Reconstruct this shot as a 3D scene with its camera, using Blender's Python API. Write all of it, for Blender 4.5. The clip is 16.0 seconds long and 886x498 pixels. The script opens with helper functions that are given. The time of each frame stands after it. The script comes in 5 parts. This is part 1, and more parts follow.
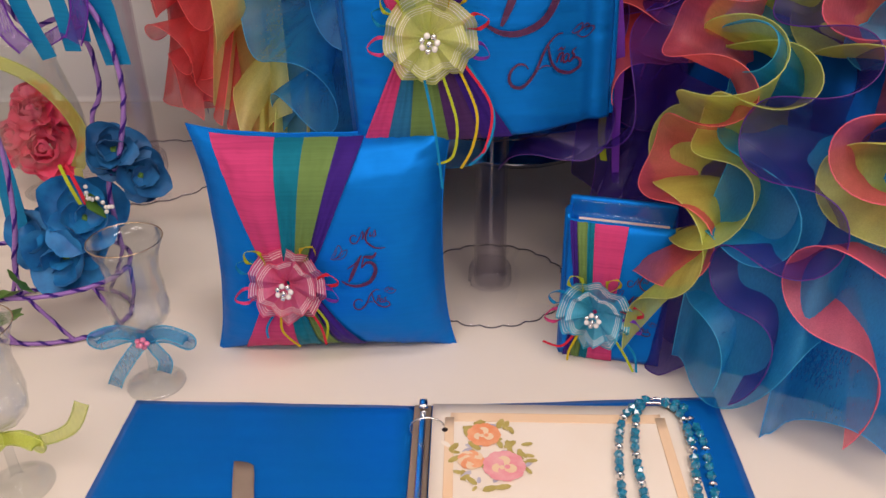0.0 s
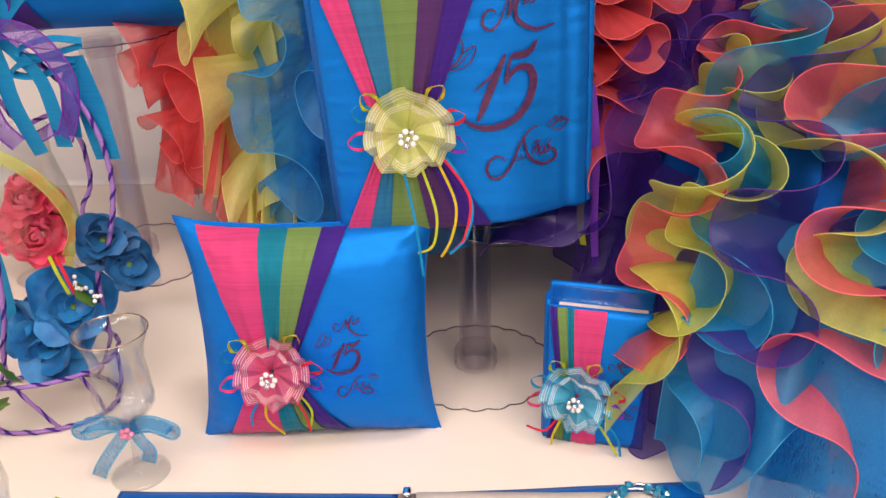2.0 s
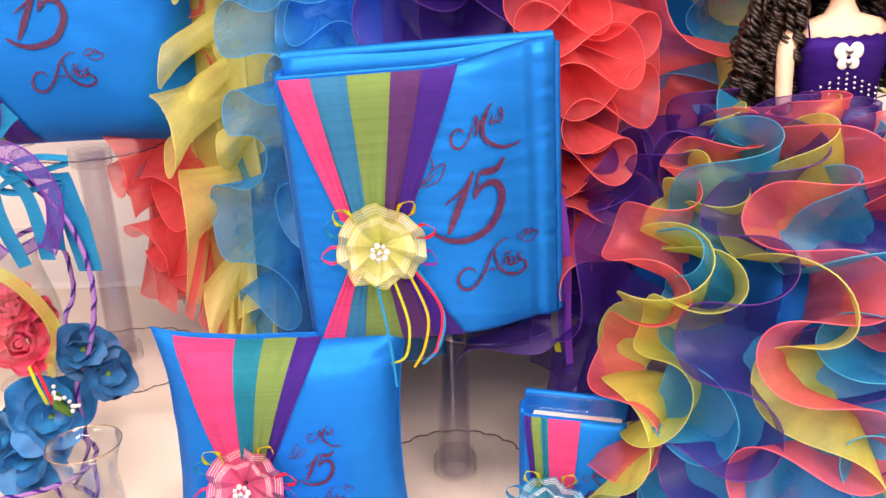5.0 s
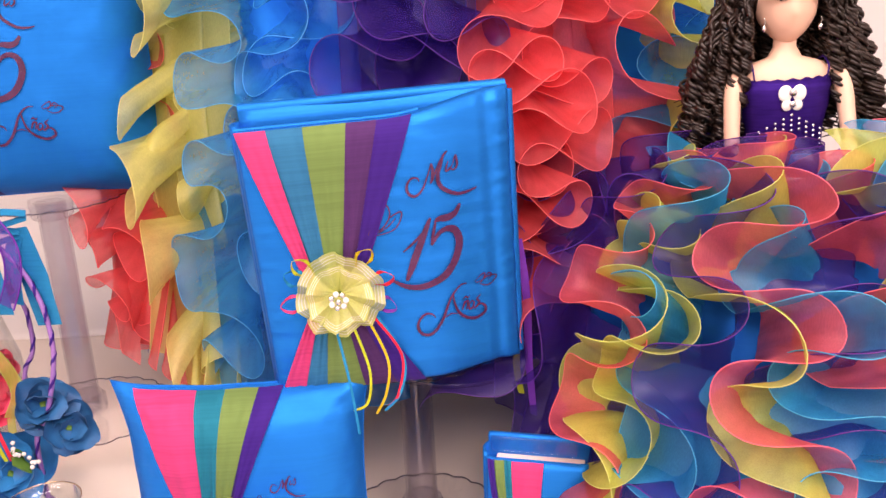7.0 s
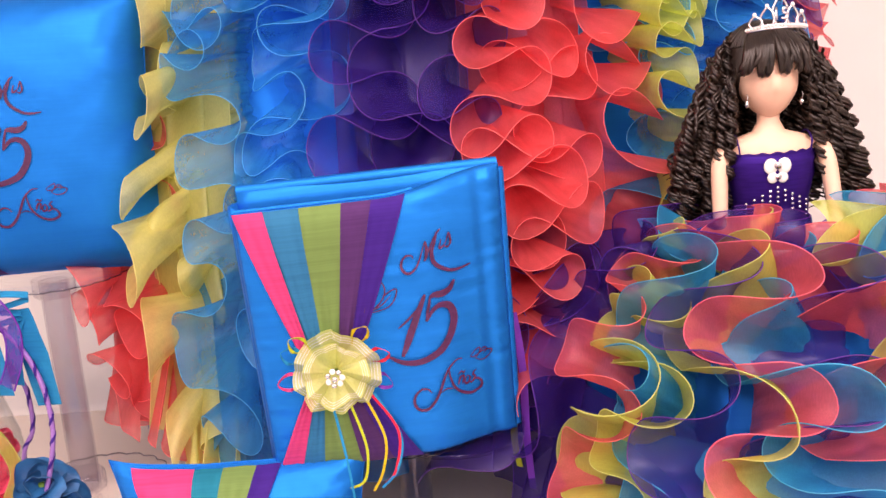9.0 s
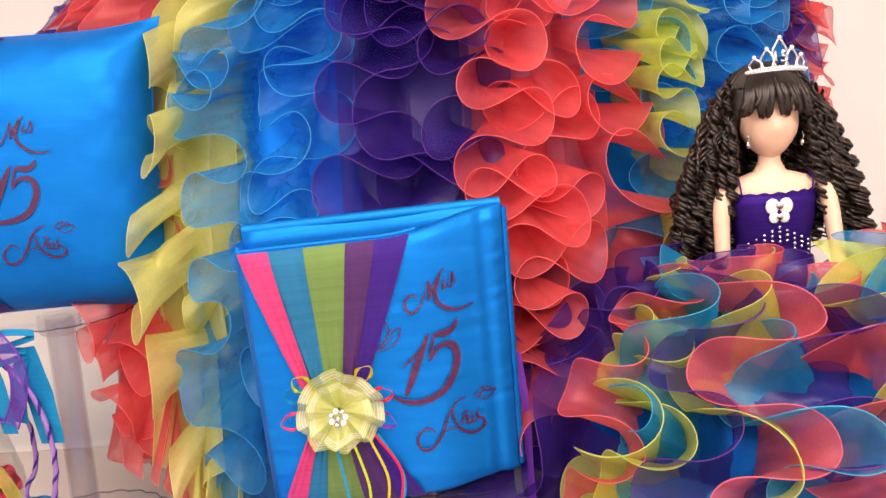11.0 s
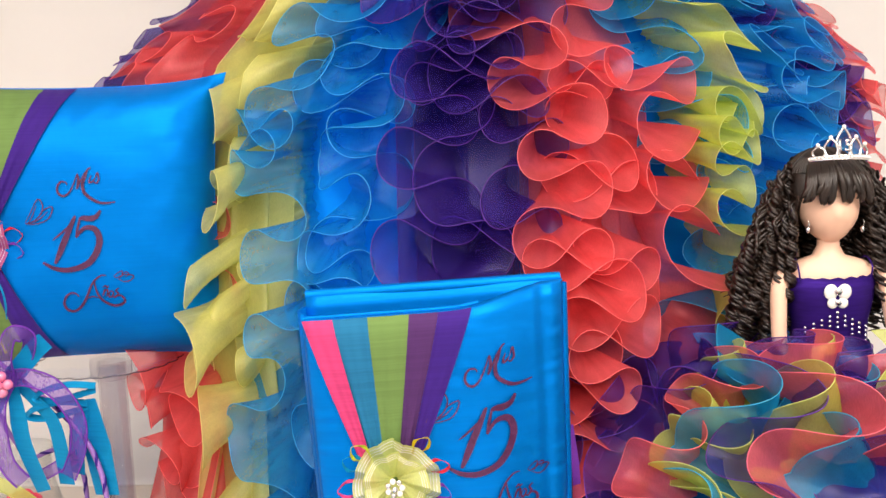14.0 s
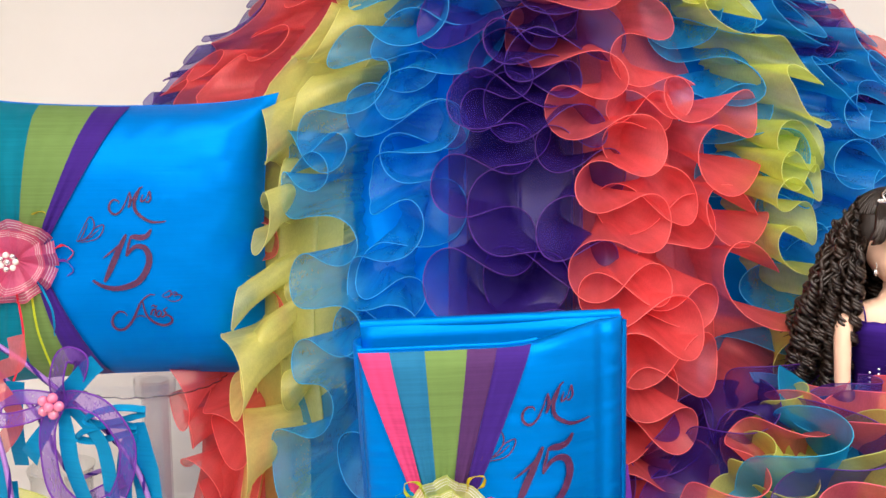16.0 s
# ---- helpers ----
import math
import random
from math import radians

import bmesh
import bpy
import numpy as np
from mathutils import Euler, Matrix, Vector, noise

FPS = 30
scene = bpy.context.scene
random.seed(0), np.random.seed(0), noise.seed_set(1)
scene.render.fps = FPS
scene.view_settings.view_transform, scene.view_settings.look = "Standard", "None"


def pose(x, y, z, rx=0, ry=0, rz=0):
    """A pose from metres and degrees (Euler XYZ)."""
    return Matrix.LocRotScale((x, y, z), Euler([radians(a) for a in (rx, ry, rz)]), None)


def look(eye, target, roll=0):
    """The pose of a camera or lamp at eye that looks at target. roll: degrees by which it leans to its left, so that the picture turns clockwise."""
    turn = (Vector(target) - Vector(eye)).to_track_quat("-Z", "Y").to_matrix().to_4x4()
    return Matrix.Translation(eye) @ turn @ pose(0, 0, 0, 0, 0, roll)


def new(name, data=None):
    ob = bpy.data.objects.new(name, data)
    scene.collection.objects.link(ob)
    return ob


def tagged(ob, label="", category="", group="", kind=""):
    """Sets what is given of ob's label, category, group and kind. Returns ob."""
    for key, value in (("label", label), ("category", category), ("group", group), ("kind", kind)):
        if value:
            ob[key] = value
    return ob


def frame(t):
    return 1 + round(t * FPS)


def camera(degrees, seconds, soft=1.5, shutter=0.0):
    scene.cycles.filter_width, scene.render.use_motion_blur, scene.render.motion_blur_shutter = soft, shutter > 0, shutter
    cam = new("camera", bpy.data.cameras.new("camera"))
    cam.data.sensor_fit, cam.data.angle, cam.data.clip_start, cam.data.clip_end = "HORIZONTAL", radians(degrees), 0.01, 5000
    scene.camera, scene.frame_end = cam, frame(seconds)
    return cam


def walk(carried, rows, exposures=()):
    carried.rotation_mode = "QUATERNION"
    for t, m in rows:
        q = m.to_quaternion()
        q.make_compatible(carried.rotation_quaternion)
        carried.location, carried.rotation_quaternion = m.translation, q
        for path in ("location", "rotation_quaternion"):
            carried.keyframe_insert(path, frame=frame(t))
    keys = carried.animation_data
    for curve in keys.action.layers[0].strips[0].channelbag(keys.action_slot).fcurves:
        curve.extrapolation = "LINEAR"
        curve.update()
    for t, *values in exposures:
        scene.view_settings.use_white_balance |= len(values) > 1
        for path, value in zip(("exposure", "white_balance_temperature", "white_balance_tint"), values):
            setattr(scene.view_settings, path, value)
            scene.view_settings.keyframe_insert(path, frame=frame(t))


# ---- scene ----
cam = camera(55.5, 16.0)
PATH = [
    (0, (0.071, 0.025, 0.634), (-0.004, 1.771, -0.339), -1.1),
    (0.5, (0.07, 0.024, 0.641), (-0.013, 1.786, -0.302), -1.0),
    (1, (0.073, 0.024, 0.649), (-0.017, 1.812, -0.244), -1.1),
    (1.5, (0.081, 0.024, 0.656), (0.003, 1.829, -0.202), -1.5),
    (2, (0.093, 0.023, 0.665), (0.019, 1.837, -0.172), -1.7),
    (2.5, (0.1, 0.022, 0.666), (0.026, 1.848, -0.146), -1.5),
    (3, (0.102, 0.021, 0.674), (0.018, 1.864, -0.099), -1.3),
    (3.5, (0.105, 0.022, 0.682), (0.012, 1.887, -0.033), -1.0),
    (4, (0.109, 0.022, 0.686), (0.009, 1.898, 0.001), -1.5),
    (4.5, (0.118, 0.018, 0.69), (0.032, 1.903, 0.027), -1.7),
    (5, (0.128, 0.017, 0.695), (0.052, 1.909, 0.051), -2.0),
    (7.5, (0.152, 0.009, 0.714), (0.142, 1.931, 0.161), -2.9),
    (8, (0.155, 0.006, 0.72), (0.141, 1.936, 0.192), -3.1),
    (8.5, (0.158, 0.005, 0.728), (0.138, 1.95, 0.261), -3.4),
    (9, (0.162, 0.001, 0.729), (0.141, 1.955, 0.302), -3.7),
    (11.5, (0.164, -0.003, 0.744), (0.132, 1.967, 0.4), -3.5),
    (12, (0.161, -0.003, 0.751), (0.124, 1.968, 0.414), -3.2),
    (12.5, (0.151, -0.004, 0.763), (0.112, 1.968, 0.435), -2.8),
    (13, (0.141, -0.009, 0.774), (0.101, 1.966, 0.466), -2.4),
    (13.5, (0.126, -0.012, 0.786), (0.077, 1.965, 0.488), -1.9),
    (14, (0.113, -0.008, 0.795), (0.049, 1.97, 0.509), -1.4),
    (14.5, (0.102, -0.004, 0.808), (0.021, 1.974, 0.526), -1.0),
    (15, (0.092, -0.001, 0.813), (-0.005, 1.979, 0.541), -0.6),
    (15.5, (0.077, 0.006, 0.822), (-0.029, 1.985, 0.553), -0.3),
    (16, (0.066, 0.01, 0.822), (-0.043, 1.989, 0.555), 0.0),
]
EXPOSURES = [(0, -0.66, 6650, 16), (0.5, -0.43, 6650, 15), (1.0, -0.30, 6700, 15), (2.5, 0.14, 7000, 20), (3.5, 0.46, 7200, 24), (5, 0.5, 7200, 24), (7.5, 0.36, 7100, 32), (9, 0.37, 7050, 31), (11.5, 0.34, 6850, 14), (16, 0.32, 6450, 8)]
walk(cam, [(t, look(eye, target, roll)) for t, eye, target, roll in PATH], EXPOSURES)


# ---- world, lamps and exposure ----
world = bpy.data.worlds.new("world")
scene.world = world
world.use_nodes = True
world.node_tree.nodes["Background"].inputs[0].default_value = (0.9, 0.95, 1.0, 1)
world.node_tree.nodes["Background"].inputs[1].default_value = 0.035
scene.cycles.transparent_max_bounces = 32

FLOOR_Z, CEIL_Z = -0.78, 2.0
PANELS = [(-1.2, -0.75), (0.0, -1.5), (1.2, -0.75), (0.1, 0.35)]      # recessed ceiling lights
PANEL_POWER = (26, 26, 48, 11)


def lamp(name, x, y, z, w, h, power, colour, aim=None):
    data = bpy.data.lights.new(name, "AREA")
    data.shape, data.size, data.size_y, data.energy, data.color = "RECTANGLE", w, h, power, colour
    ob = new(name, data)
    ob.matrix_world = look((x, y, z), aim) if aim else pose(x, y, z)
    return ob


for (px, py), power in zip(PANELS, PANEL_POWER):
    lamp("ceiling_lamp", px, py, CEIL_Z - 0.03, 1.15, 0.55, power, (1.0, 0.87, 0.785))


# ---- materials ----
def nodes_of(name):
    m = bpy.data.materials.new(name)
    m.use_nodes = True
    nt = m.node_tree
    for n in list(nt.nodes):
        nt.nodes.remove(n)
    return m, nt, nt.nodes.new, nt.links.new


def mixed(nt, add, link, c1, c2, fac):
    n = add("ShaderNodeMix")
    n.data_type = "RGBA"
    n.inputs[6].default_value, n.inputs[7].default_value = (*c1, 1), (*c2, 1)
    link(fac, n.inputs[0])
    return n.outputs[2]


def noise_of(add, link, scale, detail=4.0, stretch=(1, 1, 1), rough=0.55):
    tc, mp, nz = add("ShaderNodeTexCoord"), add("ShaderNodeMapping"), add("ShaderNodeTexNoise")
    mp.inputs["Scale"].default_value = stretch
    nz.inputs["Scale"].default_value, nz.inputs["Detail"].default_value, nz.inputs["Roughness"].default_value = scale, detail, rough
    link(tc.outputs["Object"], mp.inputs[0])
    link(mp.outputs[0], nz.inputs["Vector"])
    return nz.outputs["Fac"]


def ramp(add, link, fac, lo, hi):
    n = add("ShaderNodeMapRange")
    n.inputs[1].default_value, n.inputs[2].default_value = lo, hi
    link(fac, n.inputs[0])
    return n.outputs[0]


def surface(name, c1, c2, rough=0.6, scale=12, fine=250, bump=0.15, metal=0.0, sheen=0.0, coat=0.0, stretch=(1, 1, 1), spec=0.5, lift=0.002):
    """Opaque surface: two colours mixed by a coarse grain, relief from a coarse and a fine one."""
    m, nt, add, link = nodes_of(name)
    p, out = add("ShaderNodeBsdfPrincipled"), add("ShaderNodeOutputMaterial")
    big, small = noise_of(add, link, scale, 4, stretch), noise_of(add, link, fine, 2)
    link(mixed(nt, add, link, c1, c2, ramp(add, link, big, 0.3, 0.7)), p.inputs["Base Color"])
    r = add("ShaderNodeMapRange")
    r.inputs[3].default_value, r.inputs[4].default_value = rough - 0.06, rough + 0.06
    link(big, r.inputs[0])
    link(r.outputs[0], p.inputs["Roughness"])
    mul = add("ShaderNodeMath")
    mul.operation = "MULTIPLY_ADD"
    mul.inputs[1].default_value = 0.25
    link(small, mul.inputs[0])
    link(big, mul.inputs[2])
    b = add("ShaderNodeBump")
    b.inputs["Strength"].default_value, b.inputs["Distance"].default_value = bump, lift
    link(mul.outputs[0], b.inputs["Height"])
    link(b.outputs[0], p.inputs["Normal"])
    p.inputs["Metallic"].default_value = metal
    p.inputs["Sheen Weight"].default_value = sheen
    p.inputs["Coat Weight"].default_value = coat
    p.inputs["Specular IOR Level"].default_value = spec
    link(p.outputs[0], out.inputs[0])
    return m


def satin(name, col, dark=0.95, rough=0.40, metal=0.42):
    """Woven satin: horizontal slubs, soft creases and a broad sheen."""
    m, nt, add, link = nodes_of(name)
    p, out = add("ShaderNodeBsdfPrincipled"), add("ShaderNodeOutputMaterial")
    crease = noise_of(add, link, 8, 2.5, (0.7, 1, 1.8))
    slub = noise_of(add, link, 60, 2, (0.12, 1, 6))
    weave = noise_of(add, link, 900, 1)
    link(mixed(nt, add, link, tuple(v * dark for v in col), col, ramp(add, link, slub, 0.25, 0.6)), p.inputs["Base Color"])
    p.inputs["Roughness"].default_value = rough
    p.inputs["Metallic"].default_value = metal
    p.inputs["Specular IOR Level"].default_value = 0.25
    p.inputs["Sheen Weight"].default_value = 0.03
    p.inputs["Sheen Roughness"].default_value = 0.4
    p.inputs["Sheen Tint"].default_value = (*[min(1, v * 2 + 0.02) for v in col], 1)
    p.inputs["Specular Tint"].default_value = (*[min(1, v + 0.10) for v in col], 1)
    total = add("ShaderNodeMath")
    total.operation = "MULTIPLY_ADD"
    total.inputs[1].default_value = 0.06
    link(slub, total.inputs[0])
    link(crease, total.inputs[2])
    total2 = add("ShaderNodeMath")
    total2.operation = "MULTIPLY_ADD"
    total2.inputs[1].default_value = 0.03
    link(weave, total2.inputs[0])
    link(total.outputs[0], total2.inputs[2])
    b = add("ShaderNodeBump")
    b.inputs["Strength"].default_value, b.inputs["Distance"].default_value = 0.36, 0.007
    link(total2.outputs[0], b.inputs["Height"])
    link(b.outputs[0], p.inputs["Normal"])
    link(p.outputs[0], out.inputs[0])
    return m


def organza(name, col, cover=0.62, spread=0.075):
    """Sheer woven cloth: part of the light passes straight through, the rest scatters on both sides."""
    m, nt, add, link = nodes_of(name)
    out = add("ShaderNodeOutputMaterial")
    soft, thread = noise_of(add, link, 14, 3), noise_of(add, link, 700, 1, (1, 1, 0.15))
    uv, stretch, gathers = add("ShaderNodeUVMap"), add("ShaderNodeMapping"), add("ShaderNodeTexNoise")
    uv.uv_map = "along"
    stretch.inputs["Scale"].default_value = (42, 1.3, 1)
    gathers.inputs["Scale"].default_value, gathers.inputs["Detail"].default_value = 1.0, 3.0
    link(uv.outputs[0], stretch.inputs[0])
    link(stretch.outputs[0], gathers.inputs["Vector"])
    fold = add("ShaderNodeMath")
    fold.operation = "ADD"
    link(soft, fold.inputs[0])
    link(gathers.outputs["Fac"], fold.inputs[1])
    tone = mixed(nt, add, link, tuple(v * 0.84 for v in col), tuple(min(1, v * 1.14) for v in col), ramp(add, link, fold.outputs[0], 0.7, 1.3))
    dif, tra, glo, mx1, mx2, mx3, clear = (add("ShaderNodeBsdf" + k) if k[0] != "*" else add("ShaderNodeMixShader") for k in ("Diffuse", "Translucent", "Glossy", "*", "*", "*", "Transparent"))
    for s in (dif, tra):
        link(tone, s.inputs["Color"])
    glo.inputs["Color"].default_value = (*[min(1, v * 0.6 + 0.4) for v in col], 1)
    glo.inputs["Roughness"].default_value = 0.42
    clear.inputs["Color"].default_value = (*[0.68 + 0.31 * v / max(col) for v in col], 1)
    mx1.inputs[0].default_value = 0.45
    link(dif.outputs[0], mx1.inputs[1])
    link(tra.outputs[0], mx1.inputs[2])
    mx2.inputs[0].default_value = 0.09
    link(mx1.outputs[0], mx2.inputs[1])
    link(glo.outputs[0], mx2.inputs[2])
    add1 = add("ShaderNodeMath")
    add1.operation = "ADD"
    link(fold.outputs[0], add1.inputs[0])
    link(thread, add1.inputs[1])
    r = add("ShaderNodeMapRange")
    r.inputs[1].default_value, r.inputs[2].default_value = 1.1, 1.9
    r.inputs[3].default_value, r.inputs[4].default_value = cover - spread, cover + spread
    link(add1.outputs[0], r.inputs[0])
    link(r.outputs[0], mx3.inputs[0])
    link(clear.outputs[0], mx3.inputs[1])
    link(mx2.outputs[0], mx3.inputs[2])
    link(mx3.outputs[0], out.inputs[0])
    return m


def clear_glass(name, tint=(0.96, 0.97, 0.97), ior=1.49, rough=0.03, edge=0.75):
    """Thin clear wall: passes light straight, with a gloss that grows at grazing angles."""
    m, nt, add, link = nodes_of(name)
    out, tr, gl, mx, fr = add("ShaderNodeOutputMaterial"), add("ShaderNodeBsdfTransparent"), add("ShaderNodeBsdfGlossy"), add("ShaderNodeMixShader"), add("ShaderNodeLayerWeight")
    tr.inputs[0].default_value = (*tint, 1)
    gl.inputs["Roughness"].default_value = rough
    fr.inputs["Blend"].default_value = 0.35
    gloss = add("ShaderNodeMapRange")
    gloss.inputs[3].default_value, gloss.inputs[4].default_value = ((ior - 1) / (ior + 1)) ** 2, edge
    power = add("ShaderNodeMath")
    power.operation = "POWER"
    power.inputs[1].default_value = 2.2
    link(fr.outputs["Facing"], power.inputs[0])
    link(power.outputs[0], gloss.inputs[0])
    link(gloss.outputs[0], mx.inputs[0])
    link(tr.outputs[0], mx.inputs[1])
    link(gl.outputs[0], mx.inputs[2])
    link(mx.outputs[0], out.inputs[0])
    return m


BLUE = (0.0005, 0.178, 0.63)
CLOTH = surface("white_cloth", (0.82, 0.80, 0.77), (0.86, 0.84, 0.82), 0.85, 3, 500, 0.12, sheen=0.1)
WALL = surface("white_wall_paint", (0.78, 0.77, 0.76), (0.82, 0.81, 0.80), 0.8, 2, 120, 0.08)
FLOORM = surface("grey_carpet", (0.16, 0.15, 0.14), (0.22, 0.21, 0.20), 0.95, 20, 300, 0.5)
SATIN = satin("royal_blue_satin", BLUE)
SATIN_DEEP = satin("deep_blue_satin", (0.002, 0.075, 0.33))
RIB = {
    "pink": satin("pink_ribbon", (0.55, 0.055, 0.18), 0.8, 0.5, 0.1),
    "teal": satin("teal_ribbon", (0.005, 0.16, 0.24), 0.85, 0.5, 0.2),
    "olive": satin("olive_ribbon", (0.135, 0.225, 0.07), 0.85, 0.5, 0.1),
    "purple": satin("purple_ribbon", (0.045, 0.018, 0.19), 0.85, 0.5, 0.1),
    "plum": satin("plum_ribbon", (0.075, 0.03, 0.12), 0.85, 0.5, 0.1),
    "steel": satin("steel_blue_ribbon", (0.02, 0.15, 0.30), 0.85, 0.5, 0.1),
    "turquoise": satin("turquoise_ribbon", (0.005, 0.22, 0.46), 0.85, 0.4, 0.2),
    "lime": satin("lime_ribbon", (0.42, 0.50, 0.03), 0.85, 0.4, 0.2),
    "gold": satin("yellow_ribbon", (0.55, 0.42, 0.02), 0.85, 0.4, 0.2),
    "red": satin("red_ribbon", (0.60, 0.03, 0.06), 0.85, 0.4, 0.2),
    "violet": satin("violet_ribbon", (0.16, 0.04, 0.36), 0.85, 0.4, 0.2),
    "lilac": satin("lilac_ribbon", (0.33, 0.18, 0.50), 0.85, 0.4, 0.2),
}
ORG = {
    "red": organza("coral_red_organza", (0.95, 0.14, 0.155), 0.50),
    "yellow": organza("lime_yellow_organza", (0.80, 0.78, 0.26), 0.56),
    "lime": organza("lime_green_organza", (0.68, 0.76, 0.14), 0.56),
    "turquoise": organza("turquoise_organza", (0.004, 0.37, 0.74), 0.52),
    "azure": organza("azure_organza", (0.006, 0.33, 0.76), 0.46),
    "blue": organza("blue_organza", (0.003, 0.21, 0.58), 0.56),
    "purple": organza("purple_organza", (0.045, 0.016, 0.235), 0.55),
    "pink": organza("pink_organza", (0.97, 0.15, 0.19), 0.52),
    "pale_lime": organza("pale_lime_organza", (0.86, 0.93, 0.36), 0.56),
    "pale_pink": organza("pale_pink_organza", (0.97, 0.20, 0.42), 0.58),
    "pale_turquoise": organza("pale_turquoise_organza", (0.08, 0.62, 0.84), 0.54),
    "sheer_blue": organza("sheer_blue_organza", (0.01, 0.30, 0.58), 0.5),
    "sheer_violet": organza("sheer_violet_organza", (0.22, 0.07, 0.50), 0.5),
}
HEM = {
    "red": organza("coral_red_hem", (1.0, 0.20, 0.21), 0.86),
    "yellow": organza("lime_yellow_hem", (0.80, 0.78, 0.30), 0.84),
    "lime": organza("lime_green_hem", (0.68, 0.74, 0.22), 0.84),
    "turquoise": organza("turquoise_hem", (0.04, 0.50, 0.76), 0.84),
    "azure": organza("azure_hem", (0.05, 0.48, 0.86), 0.84),
    "blue": organza("blue_hem", (0.03, 0.36, 0.76), 0.84),
    "purple": organza("purple_hem", (0.14, 0.035, 0.32), 0.86),
    "pink": organza("pink_hem", (1.0, 0.20, 0.28), 0.86),
    "woven_blue": surface("woven_blue_edge", (0.012, 0.30, 0.54), (0.03, 0.38, 0.64), 0.45, 60, 500, 0.1),
}
ACRYLIC = clear_glass("clear_acrylic", (0.965, 0.965, 0.975), 1.49, 0.05, 0.25)
ACRYLIC_COLUMN = clear_glass("clear_acrylic_tube", (0.90, 0.89, 0.92), 1.6, 0.10)
ACRYLIC_EDGE = clear_glass("acrylic_cut_edge", (0.58, 0.58, 0.64), 1.49, 0.1)
# CLOTH again, with the table's warmer, dimmer light put into the colour
CLOTH_WARM_LIT = surface("white_cloth_warm_lit", (0.77, 0.695, 0.605), (0.81, 0.74, 0.655), 0.85, 3, 500, 0.12, sheen=0.1)
GLASS = clear_glass("clear_glass", (0.95, 0.96, 0.96), 1.52, 0.02)
THREAD = surface("plum_embroidery_thread", (0.050, 0.005, 0.048), (0.075, 0.010, 0.07), 0.5, 200, 900, 0.4)
PEARL = surface("white_pearl", (0.80, 0.77, 0.74), (0.86, 0.84, 0.82), 0.2, 40, 300, 0.05, coat=0.6)
SILVER = surface("polished_silver", (0.75, 0.75, 0.76), (0.85, 0.85, 0.86), 0.18, 50, 400, 0.05, metal=1.0)
GOLDM = surface("gold_rim", (0.62, 0.45, 0.28), (0.72, 0.55, 0.36), 0.25, 50, 400, 0.05, metal=1.0)
KRAFT = surface("taupe_board", (0.24, 0.18, 0.14), (0.29, 0.22, 0.17), 0.8, 30, 400, 0.2)
PAPER = surface("cream_paper", (0.84, 0.74, 0.62), (0.88, 0.80, 0.70), 0.75, 8, 400, 0.1)
PAPER_BAND = surface("peach_paper_print", (0.84, 0.58, 0.36), (0.86, 0.66, 0.46), 0.75, 10, 400, 0.1)
PRINT_PINK = surface("pink_rose_print", (0.80, 0.25, 0.30), (0.86, 0.45, 0.46), 0.75, 60, 400, 0.1)
PRINT_PEACH = surface("peach_rose_print", (0.84, 0.28, 0.12), (0.88, 0.45, 0.25), 0.75, 60, 400, 0.1)
PRINT_LEAF = surface("olive_leaf_print", (0.36, 0.29, 0.06), (0.56, 0.46, 0.16), 0.75, 60, 400, 0.1)
PRINT_GREY = surface("grey_violet_print", (0.42, 0.40, 0.50), (0.58, 0.54, 0.60), 0.75, 60, 400, 0.1)
CRYSTAL = surface("blue_faceted_crystal", (0.004, 0.12, 0.24), (0.01, 0.26, 0.42), 0.08, 90, 300, 0.05, coat=1.0, spec=0.9)
PETAL_BLUE = surface("blue_silk_petal", (0.002, 0.050, 0.17), (0.004, 0.14, 0.36), 0.6, 26, 350, 0.4, sheen=0.05)
PETAL_BRIGHT = surface("bright_blue_silk_petal", (0.002, 0.09, 0.30), (0.006, 0.25, 0.60), 0.55, 26, 350, 0.4, sheen=0.05)
PETAL_ROSE = surface("rose_pink_petal", (0.98, 0.06, 0.17), (1.0, 0.17, 0.30), 0.55, 30, 350, 0.2, sheen=0.03)
LEAF = surface("green_silk_leaf", (0.06, 0.16, 0.02), (0.14, 0.30, 0.04), 0.6, 30, 300, 0.3)
SKIN = surface("painted_porcelain", (0.80, 0.50, 0.36), (0.84, 0.56, 0.42), 0.45, 10, 200, 0.02)
HAIR = surface("dark_brown_doll_hair", (0.007, 0.004, 0.003), (0.022, 0.011, 0.007), 0.36, 120, 500, 0.5, stretch=(1, 1, 0.2))
BODICE = satin("dark_purple_bodice_satin", (0.035, 0.012, 0.17), 0.7, 0.45)
LIGHT_PANEL, _nt, _add, _link = nodes_of("lit_diffuser")
_e, _o = _add("ShaderNodeEmission"), _add("ShaderNodeOutputMaterial")
_e.inputs[0].default_value, _e.inputs[1].default_value = (1.0, 0.94, 0.88, 1), 3.0
_link(_e.outputs[0], _o.inputs[0])


# ---- mesh helpers ----
def finish(bm, name, material, parent=None, smooth=True):
    me = bpy.data.meshes.new(name)
    bmesh.ops.recalc_face_normals(bm, faces=bm.faces)
    bm.to_mesh(me)
    bm.free()
    for f in me.polygons:
        f.use_smooth = smooth
    for mt in material if isinstance(material, (list, tuple)) else [material]:
        me.materials.append(mt)
    ob = new(name, me)
    if parent is not None:
        ob.parent = parent
    return ob


def part(name, bm, material, parent, label="", smooth=True):
    ob = finish(bm, name, material, parent, smooth)
    return tagged(ob, label) if label else ob


def thing(name, at, label, category, group="", m=None):
    ob = new(name)
    ob.empty_display_size = 0.02
    ob.matrix_world = m if m is not None else pose(*at)
    return tagged(ob, label, category, group)


